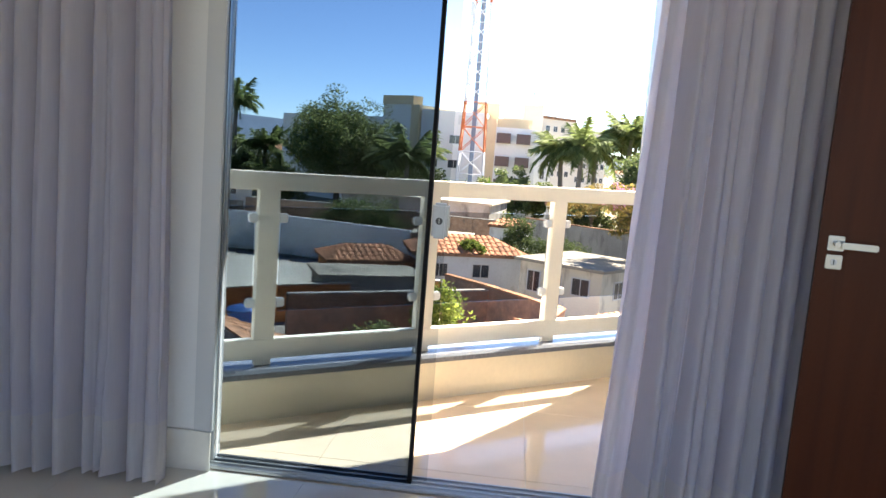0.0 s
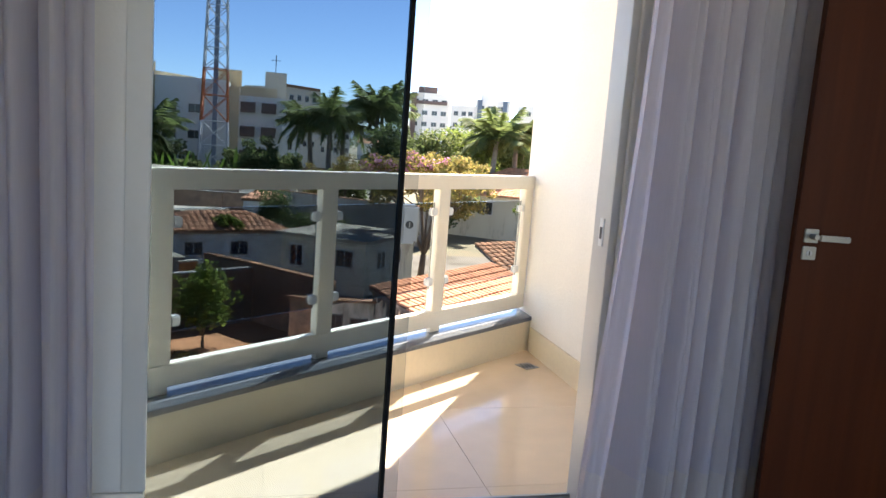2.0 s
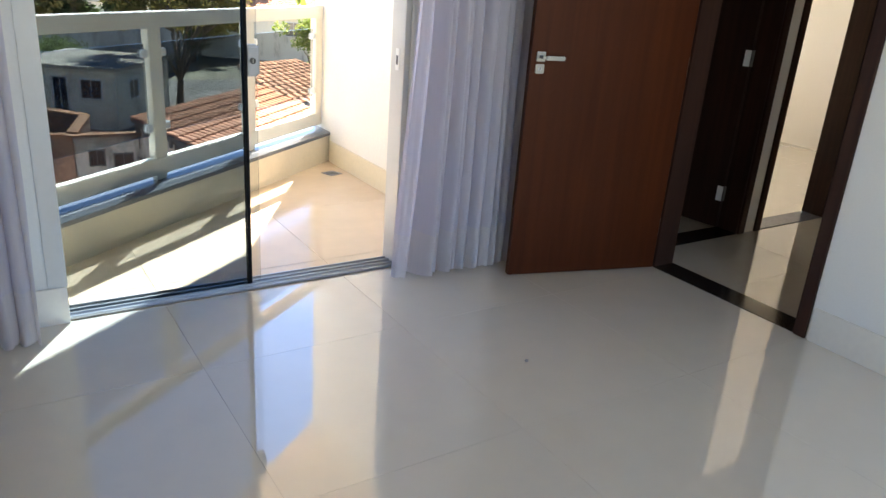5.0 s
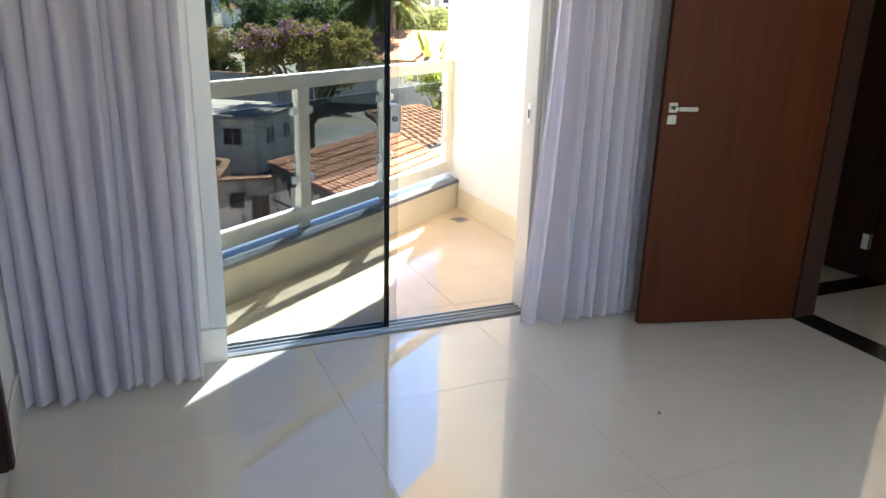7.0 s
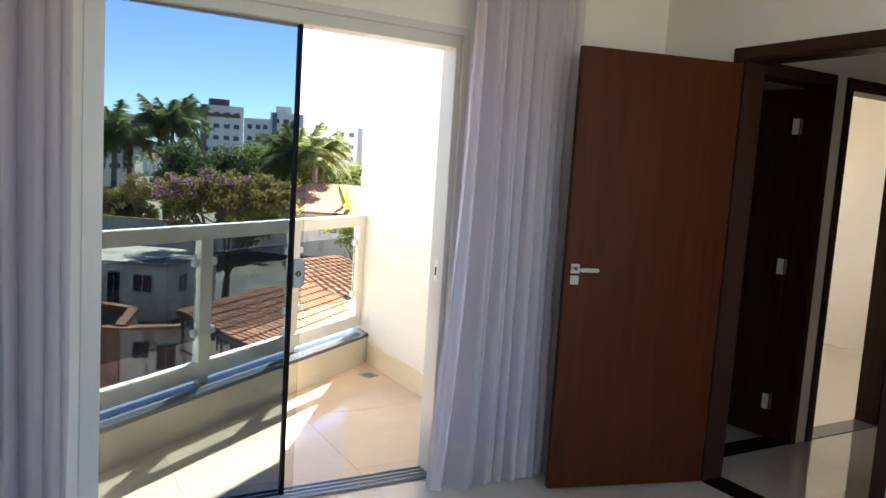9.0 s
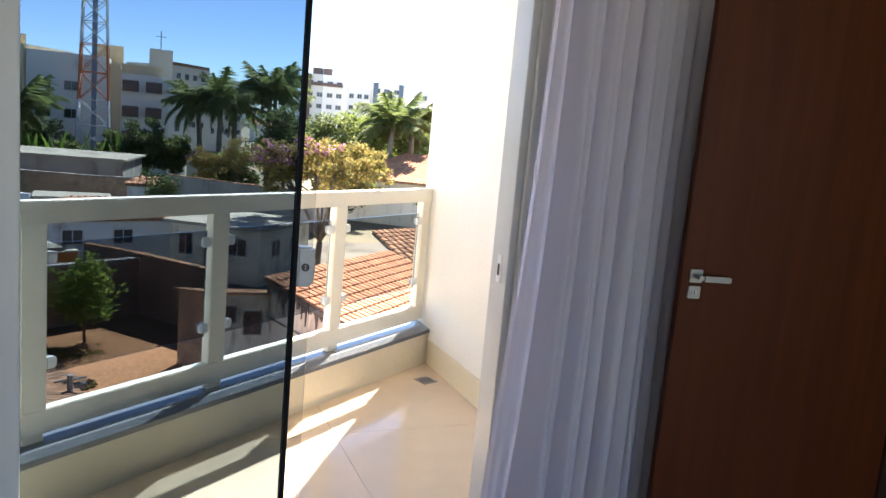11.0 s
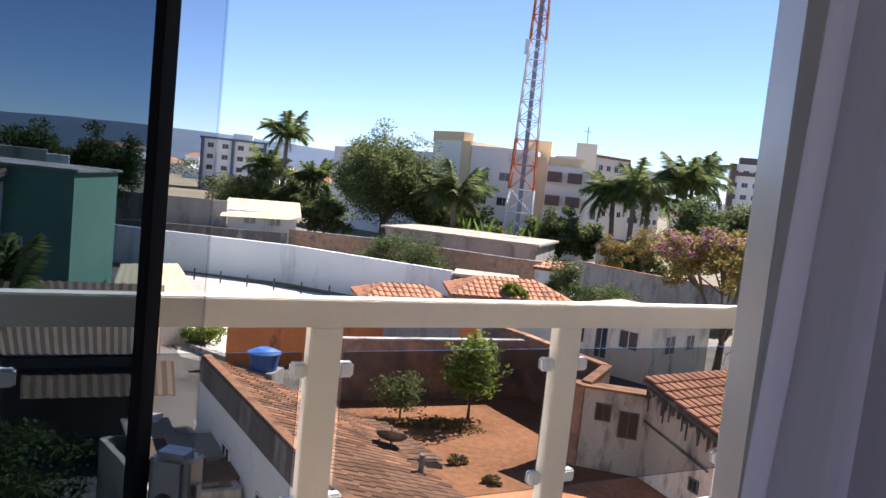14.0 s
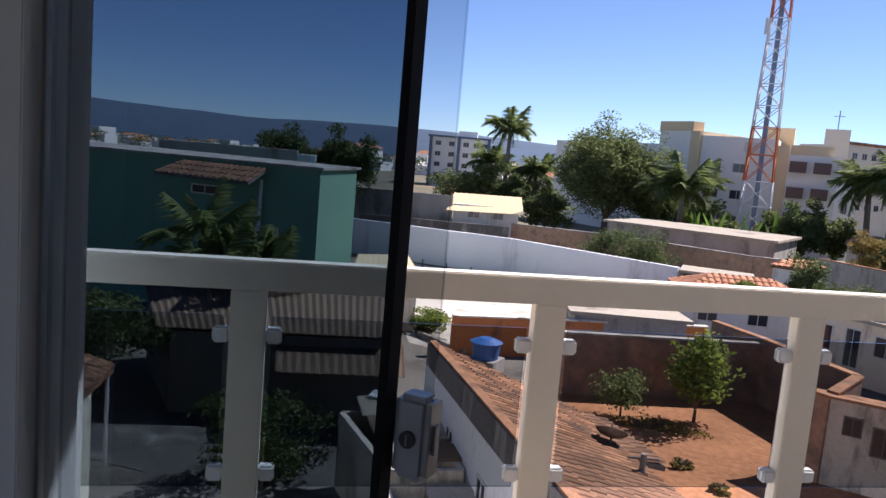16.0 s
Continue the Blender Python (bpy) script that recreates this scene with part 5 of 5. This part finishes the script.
plain_house("small_house", "small white house with an orange roof behind the wall", [(-0.4, 45.6), (1.8, 45.2), (2.2, 48), (0.0, 48.4)], -3.1, M_WASH2, ("hip", 0.4, M_CLAY_BRIGHT, M_CLAY_BRIGHT_J), [])

# ==== boundary walls and sheds of the middle distance ====
wall_line("white_wall", [(-40, 46.5), (-28.2, 44.6), (-16.2, 45.1), (-5.0, 41.7)], -3.5, 0.25, M_WHITEWALL, "long white painted boundary wall", None)
wall_line("grey_wall", [(-46, 50), (-34.5, 54.5), (-26.6, 57.0)], -1.75, 0.3, M_CONC, "tall stained concrete wall", None)
# shadow strip behind the white wall, painted as this wall's dark colour
wall_line("low_grey_wall", [(-32.5, 51.5), (-20.8, 55.9)], -3.75, 0.25, M_MOULD_SHADE, "low concrete wall coloured dark as a shadow strip", None)
wall_line("brick_wall", [(-21.0, 57.0), (-13.4, 58.0), (-2.0, 54.5), (2.2, 55.0)], -3.55, 0.25, M_PALEBRICK, "long weathered brick wall with a concrete band", M_CONC)
wall_line("side_wall", [(2.1, 55.2), (6.1, 51.4), (12.0, 47.0)], -3.2, 0.25, M_CONC, "grey rendered wall with a red coping", M_CLAY)
cs = thing("cream_shed", "white shed with a pale cream sheet roof", "shed")
part("wall", prism([(-26.6, 57.2), (-21.4, 59.4), (-22.6, 62.5), (-27.8, 60.3)], GZ, -2.4), M_WASH2, cs)
corrugated(cs, "roof", (-28.0, 60.0, -1.6), (-22.3, 62.2, -1.5), (-20.5, 58.2, -2.75), (-26.6, 55.8, -2.95), M_FIBREPALE, 0.5, 0.004, "pale cream sheet roof")
win(cs, (-26.6, 57.2), (-21.4, 59.4), 1.8, -3.2, 1.0, 0.6)
win(cs, (-26.6, 57.2), (-21.4, 59.4), 3.9, -3.2, 0.9, 0.6)
ls = thing("long_shed", "long concrete shed with a flat grey roof", "shed")
part("wall", prism([(-13.6, 59.6), (-0.9, 57.4), (0.4, 65), (-12.2, 67)], GZ, -2.62), M_CONC, ls)
part("roof", prism([(-14.0, 59.3), (-0.7, 57.0), (0.7, 65.4), (-12.4, 67.5)], -2.62, -2.45), M_FLATROOF, ls, "flat pale grey roof")
bush("bush", "round dark bush in front of the shed", (-10.3, 52.5, -3.9), (3.1, 1.4, 1.5), M_LEAFDARK, 21, 40, 70, 0.16)
bush("bush", "dark green bush beside the house", (3.1, 42.0, -4.2), (2.3, 1.2, 1.0), M_LEAFDARK, 22, 34, 70, 0.13)
bush("bush", "dark green bush beside the house", (1.4, 43.5, -3.4), (1.1, 0.9, 1.4), M_LEAFDARK, 23, 26, 60, 0.13)
tree("yellow_tree", "small tree with light green leaves beside the tile roof", (-0.9, 35.6, GZ), -2.9, 0.9, -4.0, M_LEAFBRIGHT, 24, 18, 50, 0.12, trunk=0.07)
cr = thing("cream_shelter", "open shelter with a cream corrugated roof", "shelter")
corrugated(cr, "roof", (-17.9, 29.0, -3.5), (-16.4, 31.2, -3.5), (-12.9, 26.5, -3.85), (-14.7, 23.4, -3.85), M_FIBREPALE, 0.25, 0.006, "cream corrugated roof")
part("wall", prism([(-17.4, 28.8), (-16.3, 30.6), (-13.3, 26.6), (-14.7, 24.2)], GZ, -3.95), M_CREAMWALL, cr)
for k in range(7):
    p = thing("fence_post", "short black post in the paved yard", "post", (-21 + 1.75 * k, 41.6 - 0.03 * k, GZ), group="posts along the white wall")
    part("pole", rod((0, 0, 0), (0, 0, 0.75), 0.05, 0.05, 8), M_BLACK, p)

# ==== left side: green building, corrugated roof, cream house ====
g = thing("green_building", "mint green two-storey building", "building")
part("wall", prism([(-36, 20.2), (-16.4, 23.5), (-18.5, 29.3), (-37, 30)], GZ, 0.5), M_GREEN, g)
part("parapet", prism([(-36.1, 20.0), (-16.2, 23.4), (-18.4, 29.5), (-37, 30.2)], 0.5, 0.6), M_CONC, g, "grey parapet cap")
tiled_roof(g, (-22.5, 22.2, 0.35), (-18.6, 22.9, 0.33), (-18.4, 21.6, -0.2), (-22.7, 20.9, -0.15), M_CLAY, M_CLAY_JOINED, 80, 0.24, 0.36)
win(g, (-36, 20.2), (-16.4, 23.5), 14.6, -0.75, 1.3, 0.35)
win(g, (-36, 20.2), (-16.4, 23.5), 17.6, -2.2, 1.0, 0.35)
part("downpipe", rod((-18.9, 22.9, -2.2), (-18.85, 22.9, -0.1), 0.07, 0.07, 8), M_WHITEP, g, "white downpipe")
gb = thing("grey_block", "grey and white block behind the green building", "building")
part("wall", prism([(-33, 30.5), (-26.5, 35.0), (-28, 37), (-35, 33)], GZ, 1.1), M_CONC, gb)
part("white_wall", prism([(-27.6, 34.3), (-25.6, 35.6), (-26.6, 37.0), (-28.4, 36)], GZ, 0.9), M_WASH2, gb)
k = thing("corrugated_shed", "dark shed with a grey corrugated roof", "shed")
corrugated(k, "roof", (-18.6, 16.6, -2.75), (-11.4, 21.4, -2.75), (-8.6, 16.5, -3.62), (-13.7, 13.0, -3.62), M_FIBRE, 0.26, 0.02, "grey corrugated roof")
# shade under the roof is painted into this wall's dark colour
part("wall", prism([(-17.8, 16.4), (-13.5, 13.3), (-8.9, 16.6), (-11.4, 20.8)], GZ, -3.75), M_MOULD_SHADE, k, "wall with the shade under the roof put into its colour")
corrugated(k, "lower_roof", (-11.5, 15.2, -3.95), (-8.6, 17.2, -3.95), (-7.6, 15.6, -4.3), (-10.3, 13.7, -4.3), M_FIBRE, 0.24, 0.018, "lower corrugated roof")
c = thing("cream_cottage", "cream cottage with slit windows and a brown tile roof", "house")
part("wall", prism([(-15.5, 4.6), (-8.6, 5.6), (-10.7, 8.7), (-16.5, 9.5)], GZ, -3.55), M_CREAMWALL, c)
hip_face(c, (-16.5, 4.0, -3.5), (-8.2, 5.0, -3.5), (-14.5, 6.6, -2.8), (-11.8, 7.0, -2.8), M_CLAY_JOINED, 0.24, 0.36)
hip_face(c, (-8.2, 5.0, -3.5), (-11.3, 9.7, -3.5), (-11.8, 7.0, -2.8), (-11.8, 7.0, -2.8), M_CLAY_JOINED, 0.24, 0.36)
hip_face(c, (-11.3, 9.7, -3.5), (-17.0, 10.2, -3.5), (-11.8, 7.0, -2.8), (-14.5, 6.6, -2.8), M_CLAY_JOINED, 0.24, 0.36)
for u in (1.5, 2.1, 2.7):
    win(c, (-8.6, 5.6), (-10.7, 8.7), u, -4.25, 0.2, 1.0)
part("drainpipe", rod((-11.25, 9.5, -5.6), (-11.25, 9.5, -3.6), 0.04, 0.04, 8), M_WHITEP, c, "white drainpipe")
bush("bush", "dark leafy shrubs under the green wall", (-15.8, 12.9, -3.9), (2.3, 1.3, 0.9), M_LEAFDARK, 31, 34, 60, 0.14)
bush("bush", "dark climbing shrubs in the lane", (-8.6, 11.4, -4.9), (1.3, 1.6, 1.0), M_LEAFDARK, 33, 30, 60, 0.11)
for i, (x, y, hh) in enumerate(((-14.6, 16.4, 5.6), (-13.2, 16.6, 4.6), (-14.0, 17.3, 5.0), (-16.0, 16.9, 6.4), (-15.4, 16.0, 5.0))):
    torn_banana((x, y, GZ), hh * 1.12, 40 + i)


# ==== lattice tower ====
def tower():
    t = thing("lattice_tower", "tall lattice mast in orange and white bands", "tower", (-4.3, 83.7, GZ))
    t.scale = (0.88, 0.88, 0.9)
    top, bands = 48.0, [(0, 8.6, M_WHITEP), (8.6, 14.8, M_ORANGEP), (14.8, 27, M_WHITEP), (27, 33, M_ORANGEP), (33, 41, M_WHITEP), (41, 48, M_ORANGEP)]

    def half(z):
        return 1.85 * (1 - z / top) + 0.35 * z / top

    for z0, z1, m in bands:
        n = max(2, int((z1 - z0) / 2.4))
        braces = bmesh.new()
        for i in range(n):
            a, b = z0 + (z1 - z0) * i / n, z0 + (z1 - z0) * (i + 1) / n
            ca = [(sx * half(a), sy * half(a), a) for sx, sy in ((-1, -1), (1, -1), (1, 1), (-1, 1))]
            cb = [(sx * half(b), sy * half(b), b) for sx, sy in ((-1, -1), (1, -1), (1, 1), (-1, 1))]
            for j in range(4):
                k = (j + 1) % 4
                rod(ca[j], cb[k], 0.05, 0.05, 4, braces)
                rod(ca[k], cb[j], 0.05, 0.05, 4, braces)
                rod(cb[j], cb[k], 0.06, 0.06, 4, braces)
        lab = "orange painted mast section" if m == M_ORANGEP else "white painted mast section"
        for sx, sy in ((-1, -1), (1, -1), (1, 1), (-1, 1)):
            leg = part("leg", rod((sx * half(z0), sy * half(z0), z0), (sx * half(z1), sy * half(z1), z1), 0.12, 0.12, 6), m, t, lab)
        tagged(part("bracing", braces, m, leg), kind="stuff")
    part("cable_ladder", box(-0.28, -0.2, 0, 0.28, 0.2, top - 1), M_CABLE, t, "grey blue cable ladder")
    part("antenna", box(-1.5, -1.0, 25.2, -1.15, -0.7, 27), M_WHITEP, t)
    return t


tower()


# ==== apartment buildings ====
def block(parent, p, q, depth, z1, material, name="wall", z0=GZ, label=""):
    d = (Vector(q) - Vector(p)).normalized()
    n = Vector((-d.y, d.x)) * depth
    part(name, prism([p, q, (q[0] + n.x, q[1] + n.y), (p[0] + n.x, p[1] + n.y)], z0, z1), material, parent, label)
    return p, q


def grid(parent, p, q, us, zs, w, h, **kw):
    for u in us:
        for z in zs:
            win(parent, p, q, u, z, w, h, **kw)


a = thing("apartment_building", "white and yellow apartment block behind the trees", "building")
P = block(a, (-33.2, 103.6), (-16.6, 92.7), 12, 5.4, M_APT)
grid(a, *P, (3, 7, 11.5, 15.5, 18.3), (3.4, 0.2), 1.4, 1.1)
P = block(a, (-16.6, 92.7), (-12.6, 90.0), 8, 7.0, M_APT, "stair_wall")
part("stair_top", prism([(-16.7, 92.6), (-12.4, 89.8), (-11.4, 91.2), (-15.6, 94.2)], 7.0, 8.1), M_APTY, a, "yellow roof block")
block(a, (-12.6, 90.0), (-11.5, 89.3), 8, 7.0, M_APTY, "yellow_wall", label="yellow side wall")
P = block(a, (-11.2, 89.5), (-3.2, 89.3), 9, 6.55, M_APT)
grid(a, *P, (1.6, 4.4), (3.1, 0.1, -2.8), 1.5, 1.0)
part("louvre", obox(-5.4, 89.2, 5.5, 2.4, 0.15, 1.1), M_WINFRAME, a)
part("stair_top", prism([(-4.7, 94.2), (-1.8, 94.3), (-1.9, 99), (-4.8, 99)], 5.5, 8.2), M_APTY, a, "yellow roof block")
block(a, (-3.2, 89.3), (-1.9, 89.2), 9, 5.9, M_APTY, "yellow_wall", label="yellow wall strip")
P = block(a, (-1.9, 89.2), (3.1, 89.3), 7, 5.0, M_APT)
part("roof_block", prism([(-2.3, 90), (2.4, 90), (2.4, 95), (-2.3, 95)], 5.0, 6.1), M_APTY, a, "yellow roof block")
for z in (3.7, 0.9, -1.9):
    for u in (1.0, 3.4):
        part("balcony", obox(-1.9 + u, 88.95, z, 1.7, 0.7, 1.2), M_MAROON, a, "dark brown balcony")
P = block(a, (3.1, 89.3), (5.2, 91.5), 4, 4.6, M_APT, "end_wall")
grid(a, *P, (1.5,), (2.6, -0.4), 0.7, 1.1)

b = thing("apartment_building", "pinkish beige apartment block with small windows", "building")
P = block(b, (1.3, 133.3), (4.9, 133.3), 8, 11.2, M_APTP, "tower_wall")
part("antenna", rod((3.0, 134, 11.2), (3.0, 134, 14.2), 0.08), M_CABLE, b)
part("antenna", rod((2.2, 134, 13.3), (3.8, 134, 13.3), 0.05), M_CABLE, b)
P = block(b, (4.9, 134), (11.5, 141), 10, 9.0, M_APTP, "middle_wall")
grid(b, *P, (1.5, 3.6, 5.7, 7.8), (7.3, 4.6, 1.9, -0.8), 1.1, 1.0)
P = block(b, (11.5, 142), (18.5, 150), 10, 8.0, M_APTP, "end_wall")
grid(b, *P, (1.5, 3.6, 5.7, 7.8, 9.6), (6.4, 3.7, 1.0, -1.7), 1.1, 1.0)
part("cornice", prism([(4.7, 133.6), (11.4, 140.8), (10.6, 141.5), (4.2, 134.4)], 9.0, 9.5), M_CLAY, b, "reddish roof edge")

c = thing("apartment_building", "white apartment block with dark grey bands", "building")
P = block(c, (40.9, 203.1), (51.8, 200.6), 14, 14.6, M_APT)
grid(c, *P, (1.6, 4.2, 6.9, 9.4), (12.3, 9.2, 6.1, 3.0, -0.1), 1.5, 1.2)
part("dark_band", obox(41.9, 202.6, 5, 1.4, 0.5, 19.2, -13), M_MAROON, c)
part("dark_band", obox(46.2, 201.6, 12.0, 9.5, 0.4, 0.9, -13), M_MAROON, c)
part("roof_block", prism([(43.5, 204), (48.5, 203), (49, 207), (44, 208)], 14.6, 16.4), M_MAROON, c, "dark roof block")
P = block(c, (51.8, 200.0), (57.2, 194.5), 12, 11.8, M_APT, "link_wall")
grid(c, *P, (1.8, 4.3, 6.4), (9.6, 6.5, 3.4, 0.3), 1.4, 1.2)
P = block(c, (57.2, 194.0), (66.0, 191.0), 12, 13.6, M_APT, "end_wall")
grid(c, *P, (1.6, 4.1, 6.7), (11.4, 8.3, 5.2, 2.1, -1.0), 1.5, 1.2)
part("dark_band", obox(58.2, 193.4, 4.5, 1.2, 0.5, 18, -19), M_APTB, c)
part("dark_band", obox(64.6, 191.2, 4.5, 1.2, 0.5, 18, -19), M_APTB, c)
part("roof_block", prism([(59, 195.5), (63, 194.2), (63.6, 197), (60, 198)], 13.6, 15.4), M_APT, c)

e = thing("apartment_building", "pale far apartment block with a glazed stair", "building")
P = block(e, (56.4, 157.7), (59.8, 156.2), 8, 10.8, M_APT)
grid(e, *P, (1.0, 2.6), (9.0, 6.4, 3.8, 1.2), 1.0, 1.0)
P = block(e, (59.8, 152.0), (63.5, 149.0), 8, 9.4, M_APT, "middle_wall")
grid(e, *P, (1.1, 3.4), (7.6, 5.0, 2.4, -0.2), 1.1, 1.0)
P = block(e, (63.0, 145.0), (68.0, 142.0), 8, 9.8, M_APT, "end_wall")
grid(e, *P, (1.2, 4.4), (8.0, 5.4, 2.8, 0.2), 1.0, 1.0)
part("glazed_stair", obox(65.0, 143.4, 3.5, 1.5, 0.4, 9.5, -31), M_DARKWIN, e, "tall dark glazed stair")

dd = thing("apartment_building", "white apartment block with blue corner stripes", "building")
P = block(dd, (-92.4, 176.0), (-77.6, 183.0), 14, 7.0, M_APT)
grid(dd, *P, (2.4, 6.0, 9.8, 12.6, 14.9), (5.4, 2.6, -0.2, -3.0), 1.5, 1.2)
for u in (0.4, 7.9, 15.9):
    part("blue_stripe", obox(-92.4 + u * 0.904 + 0.1, 176.0 + u * 0.427 - 0.2, 0.5, 0.8, 0.5, 13.0, 25.3), M_APTB, dd)
part("roof_line", prism([(-92.6, 175.6), (-77.4, 182.8), (-77.8, 183.8), (-93, 176.6)], 7.0, 7.5), M_APTB, dd)
part("roof_block", prism([(-86, 180.5), (-81.5, 182.6), (-82.5, 185), (-87, 183)], 7.0, 9.0), M_APT, dd)

# ==== trees of the middle distance ====
tree("shade_tree", "large round shade tree with dense dark leaves", (-18.3, 77.0, GZ), 6.9, 6.9, -3.6, M_LEAF, 51, 420, 50, 0.24, trunk=0.45, fluff=0.095)
tree("shade_tree", "dense tree beside the large shade tree", (-14.0, 79.0, GZ), 2.4, 3.6, -4.2, M_LEAFDARK, 52, 60, 80, 0.28, trunk=0.3)
for i, (x, y, crown, sp) in enumerate(((-30.4, 78.2, 5.6, 3.0), (-10.2, 73.4, 0.9, 4.2), (5.3, 74.2, 2.7, 3.5), (9.3, 78.9, 3.0, 3.8), (13.6, 80.3, 4.6, 3.8), (7.2, 72.0, 3.3, 3.2), (12.2, 74.4, 4.4, 3.4), (20.5, 60.0, 2.0, 3.4), (23.5, 63.5, 2.6, 3.2), (26.5, 70.0, 2.0, 3.2), (-33.5, 81, 1.5, 3.0), (-27.5, 80, 1.0, 3.0))):
    palm((x, y, GZ), crown - 0.3, sp * 1.22, 60 + i, count=34)
woods = ((-31.8, 76.5, 1.6, 2.6), (-28.6, 76.0, 0.4, 2.4), (-34.5, 80.0, 0.6, 2.8), (-38, 82, 0.5, 4.0), (-33, 84, 0.2, 4.0), (-27.6, 82.0, 0.5, 4.2), (-24, 74.5, -1.2, 3.0), (-9.4, 80, -0.6, 3.2), (-6.5, 72, -2.0, 2.4), (-1.0, 76, -0.9, 2.6), (0.6, 70.5, 0.9, 2.6), (3.4, 78.5, -0.8, 2.6),
         (11.4, 60.5, 2.7, 3.6), (15.8, 63.0, 2.4, 3.6), (19.2, 66.0, 3.4, 3.6), (24.0, 72.0, 2.5, 4.0), (29, 78, 2.2, 4.2), (34.0, 82.0, 1.6, 4.2), (7.5, 63.0, -1.4, 2.4), (39, 86, 1.2, 4.5), (14, 52, -0.8, 2.6), (30, 46, -0.2, 3.0))
for i, (x, y, top, r) in enumerate(woods):
    tree("tree", "leafy green tree among the gardens", (x, y, GZ), top, r, -5.0 if top < 1 else -3.5, (M_LEAF, M_LEAFDARK, M_LEAF, M_LEAFBRIGHT)[(i + 1) % 4 if x > 8 else i % 3], 77 + i, 46, 60, 0.28, trunk=0.2)
tree("bare_tree", "thin brownish half-bare tree", (7.2, 56.5, GZ), 0.6, 1.5, -3.5, M_LEAFDRY, 120, 40, 26, 0.13, trunk=0.12)
tree("bare_tree", "thin yellowing tree beside the palms", (4.9, 57.5, GZ), -0.9, 1.6, -4.0, M_LEAFDRY, 121, 30, 40, 0.16, trunk=0.1)
for i, (x, y, hh) in enumerate(((-11.8, 70.5, 4.6), (-8.2, 70.0, 5.0), (-6.4, 69.5, 5.2), (-4.9, 70.4, 4.8), (-3.4, 69.8, 4.6), (-1.6, 70.0, 5.0), (22.5, 52.0, 6.0), (24.2, 52.5, 5.6))):
    banana((x, y, GZ), hh, 140 + i, 12)
flowering_tree((8.7, 34.6, GZ), 130)
tree("yellow_tree", "tree with sunlit yellow-green leaves beside the side wall", (15.4, 34.0, GZ), -1.0, 1.7, -4.2, M_LEAFBRIGHT, 131, 34, 60, 0.14, trunk=0.12)
tree("dark_tree", "dark round tree behind the green building", (-32.3, 49.0, GZ), 3.2, 2.9, -2.0, M_LEAFDARK, 132, 50, 70, 0.22, trunk=0.25)
tree("dark_tree", "dark tree behind the green building", (-37.0, 47.5, GZ), 2.9, 3.2, -2.0, M_LEAFDARK, 133, 50, 70, 0.22, trunk=0.25)
tree("dark_tree", "dark round tree behind the grey wall", (-41.5, 62.0, GZ), 2.6, 3.0, -2.0, M_LEAFDARK, 134, 40, 70, 0.24, trunk=0.25)

# ==== far town and hills ====
rng = random.Random(7)
town_v, town_f, roof_v, roof_f, green_c = [], [], [], [], []
for i in range(420):
    az, r = radians(rng.uniform(-75, 42)), rng.uniform(240, 950)
    x, y = r * math.sin(az), r * math.cos(az)
    if any(abs(x - bx) < 16 and abs(y - by) < 16 for bx, by in ((-84, 182), (-20, 97), (8, 140), (52, 200), (62, 150))):
        continue
    w, dpt, hh = rng.uniform(6, 14), rng.uniform(6, 12), rng.uniform(3, 5.5) + (rng.uniform(2, 8) if rng.random() < 0.12 and r > 300 else 0)
    k = len(town_v)
    town_v += [(x + sx * w / 2, y + sy * dpt / 2, z) for z in (GZ, GZ + hh) for sx, sy in ((-1, -1), (1, -1), (1, 1), (-1, 1))]
    town_f += [(k + 4, k + 5, k + 6, k + 7)] + [(k + j, k + (j + 1) % 4, k + 4 + (j + 1) % 4, k + 4 + j) for j in range(4)]
    if rng.random() < 0.6:
        j = len(roof_v)
        roof_v += [(x + sx * w * 0.55, y + sy * dpt * 0.55, GZ + hh) for sx, sy in ((-1, -1), (1, -1), (1, 1), (-1, 1))] + [(x - w * 0.3, y, GZ + hh + 1.6), (x + w * 0.3, y, GZ + hh + 1.6)]
        roof_f += [(j, j + 1, j + 5, j + 4), (j + 2, j + 3, j + 4, j + 5), (j + 1, j + 2, j + 5), (j + 3, j, j + 4)]
    for q in range(2):
        green_c.append((x + rng.uniform(-18, 18), y + rng.uniform(-14, 14), GZ + rng.uniform(1.5, 5.5)))
tagged(raw("far_houses", town_v, town_f, M_APT), "pale far houses of the town", "houses", kind="stuff")
tagged(raw("far_roofs", roof_v, roof_f, M_CLAY_BRIGHT_J), "orange far roofs of the town", "roofs", kind="stuff")
v, f = leaf_cloud(green_c, (3.0, 3.0, 1.4), 40, 0.8, np.random.default_rng(9))
tagged(raw("far_trees", v, f, M_LEAFDARK), "green far trees of the town", "trees", kind="stuff")
hv, hf = [], []
NH = 90
for i in range(NH + 1):
    az = radians(-100 + 150 * i / NH)
    ridge = 64 + 14 * noise.noise((i * 0.13, 0, 0)) + 5 * noise.noise((i * 0.6, 3, 0))
    ridge *= 1.0 if i < 45 else max(0.35, 1 - (i - 45) / 30)
    for r, z in ((900, GZ - 1), (1150, ridge * 0.35), (1500, ridge * 0.75), (1800, ridge), (2300, GZ - 1)):
        hv.append((r * math.sin(az), r * math.cos(az), z + 3 * noise.noise((i * 0.5, r * 0.01, 1))))
for i in range(NH):
    for j in range(4):
        hf.append((5 * i + j, 5 * i + 5 + j, 5 * i + 6 + j, 5 * i + 1 + j))
tagged(raw("backdrop", hv, hf, M_HILL, smooth=True), "wooded hills on the horizon, coloured blue for haze", "hills", kind="structure")
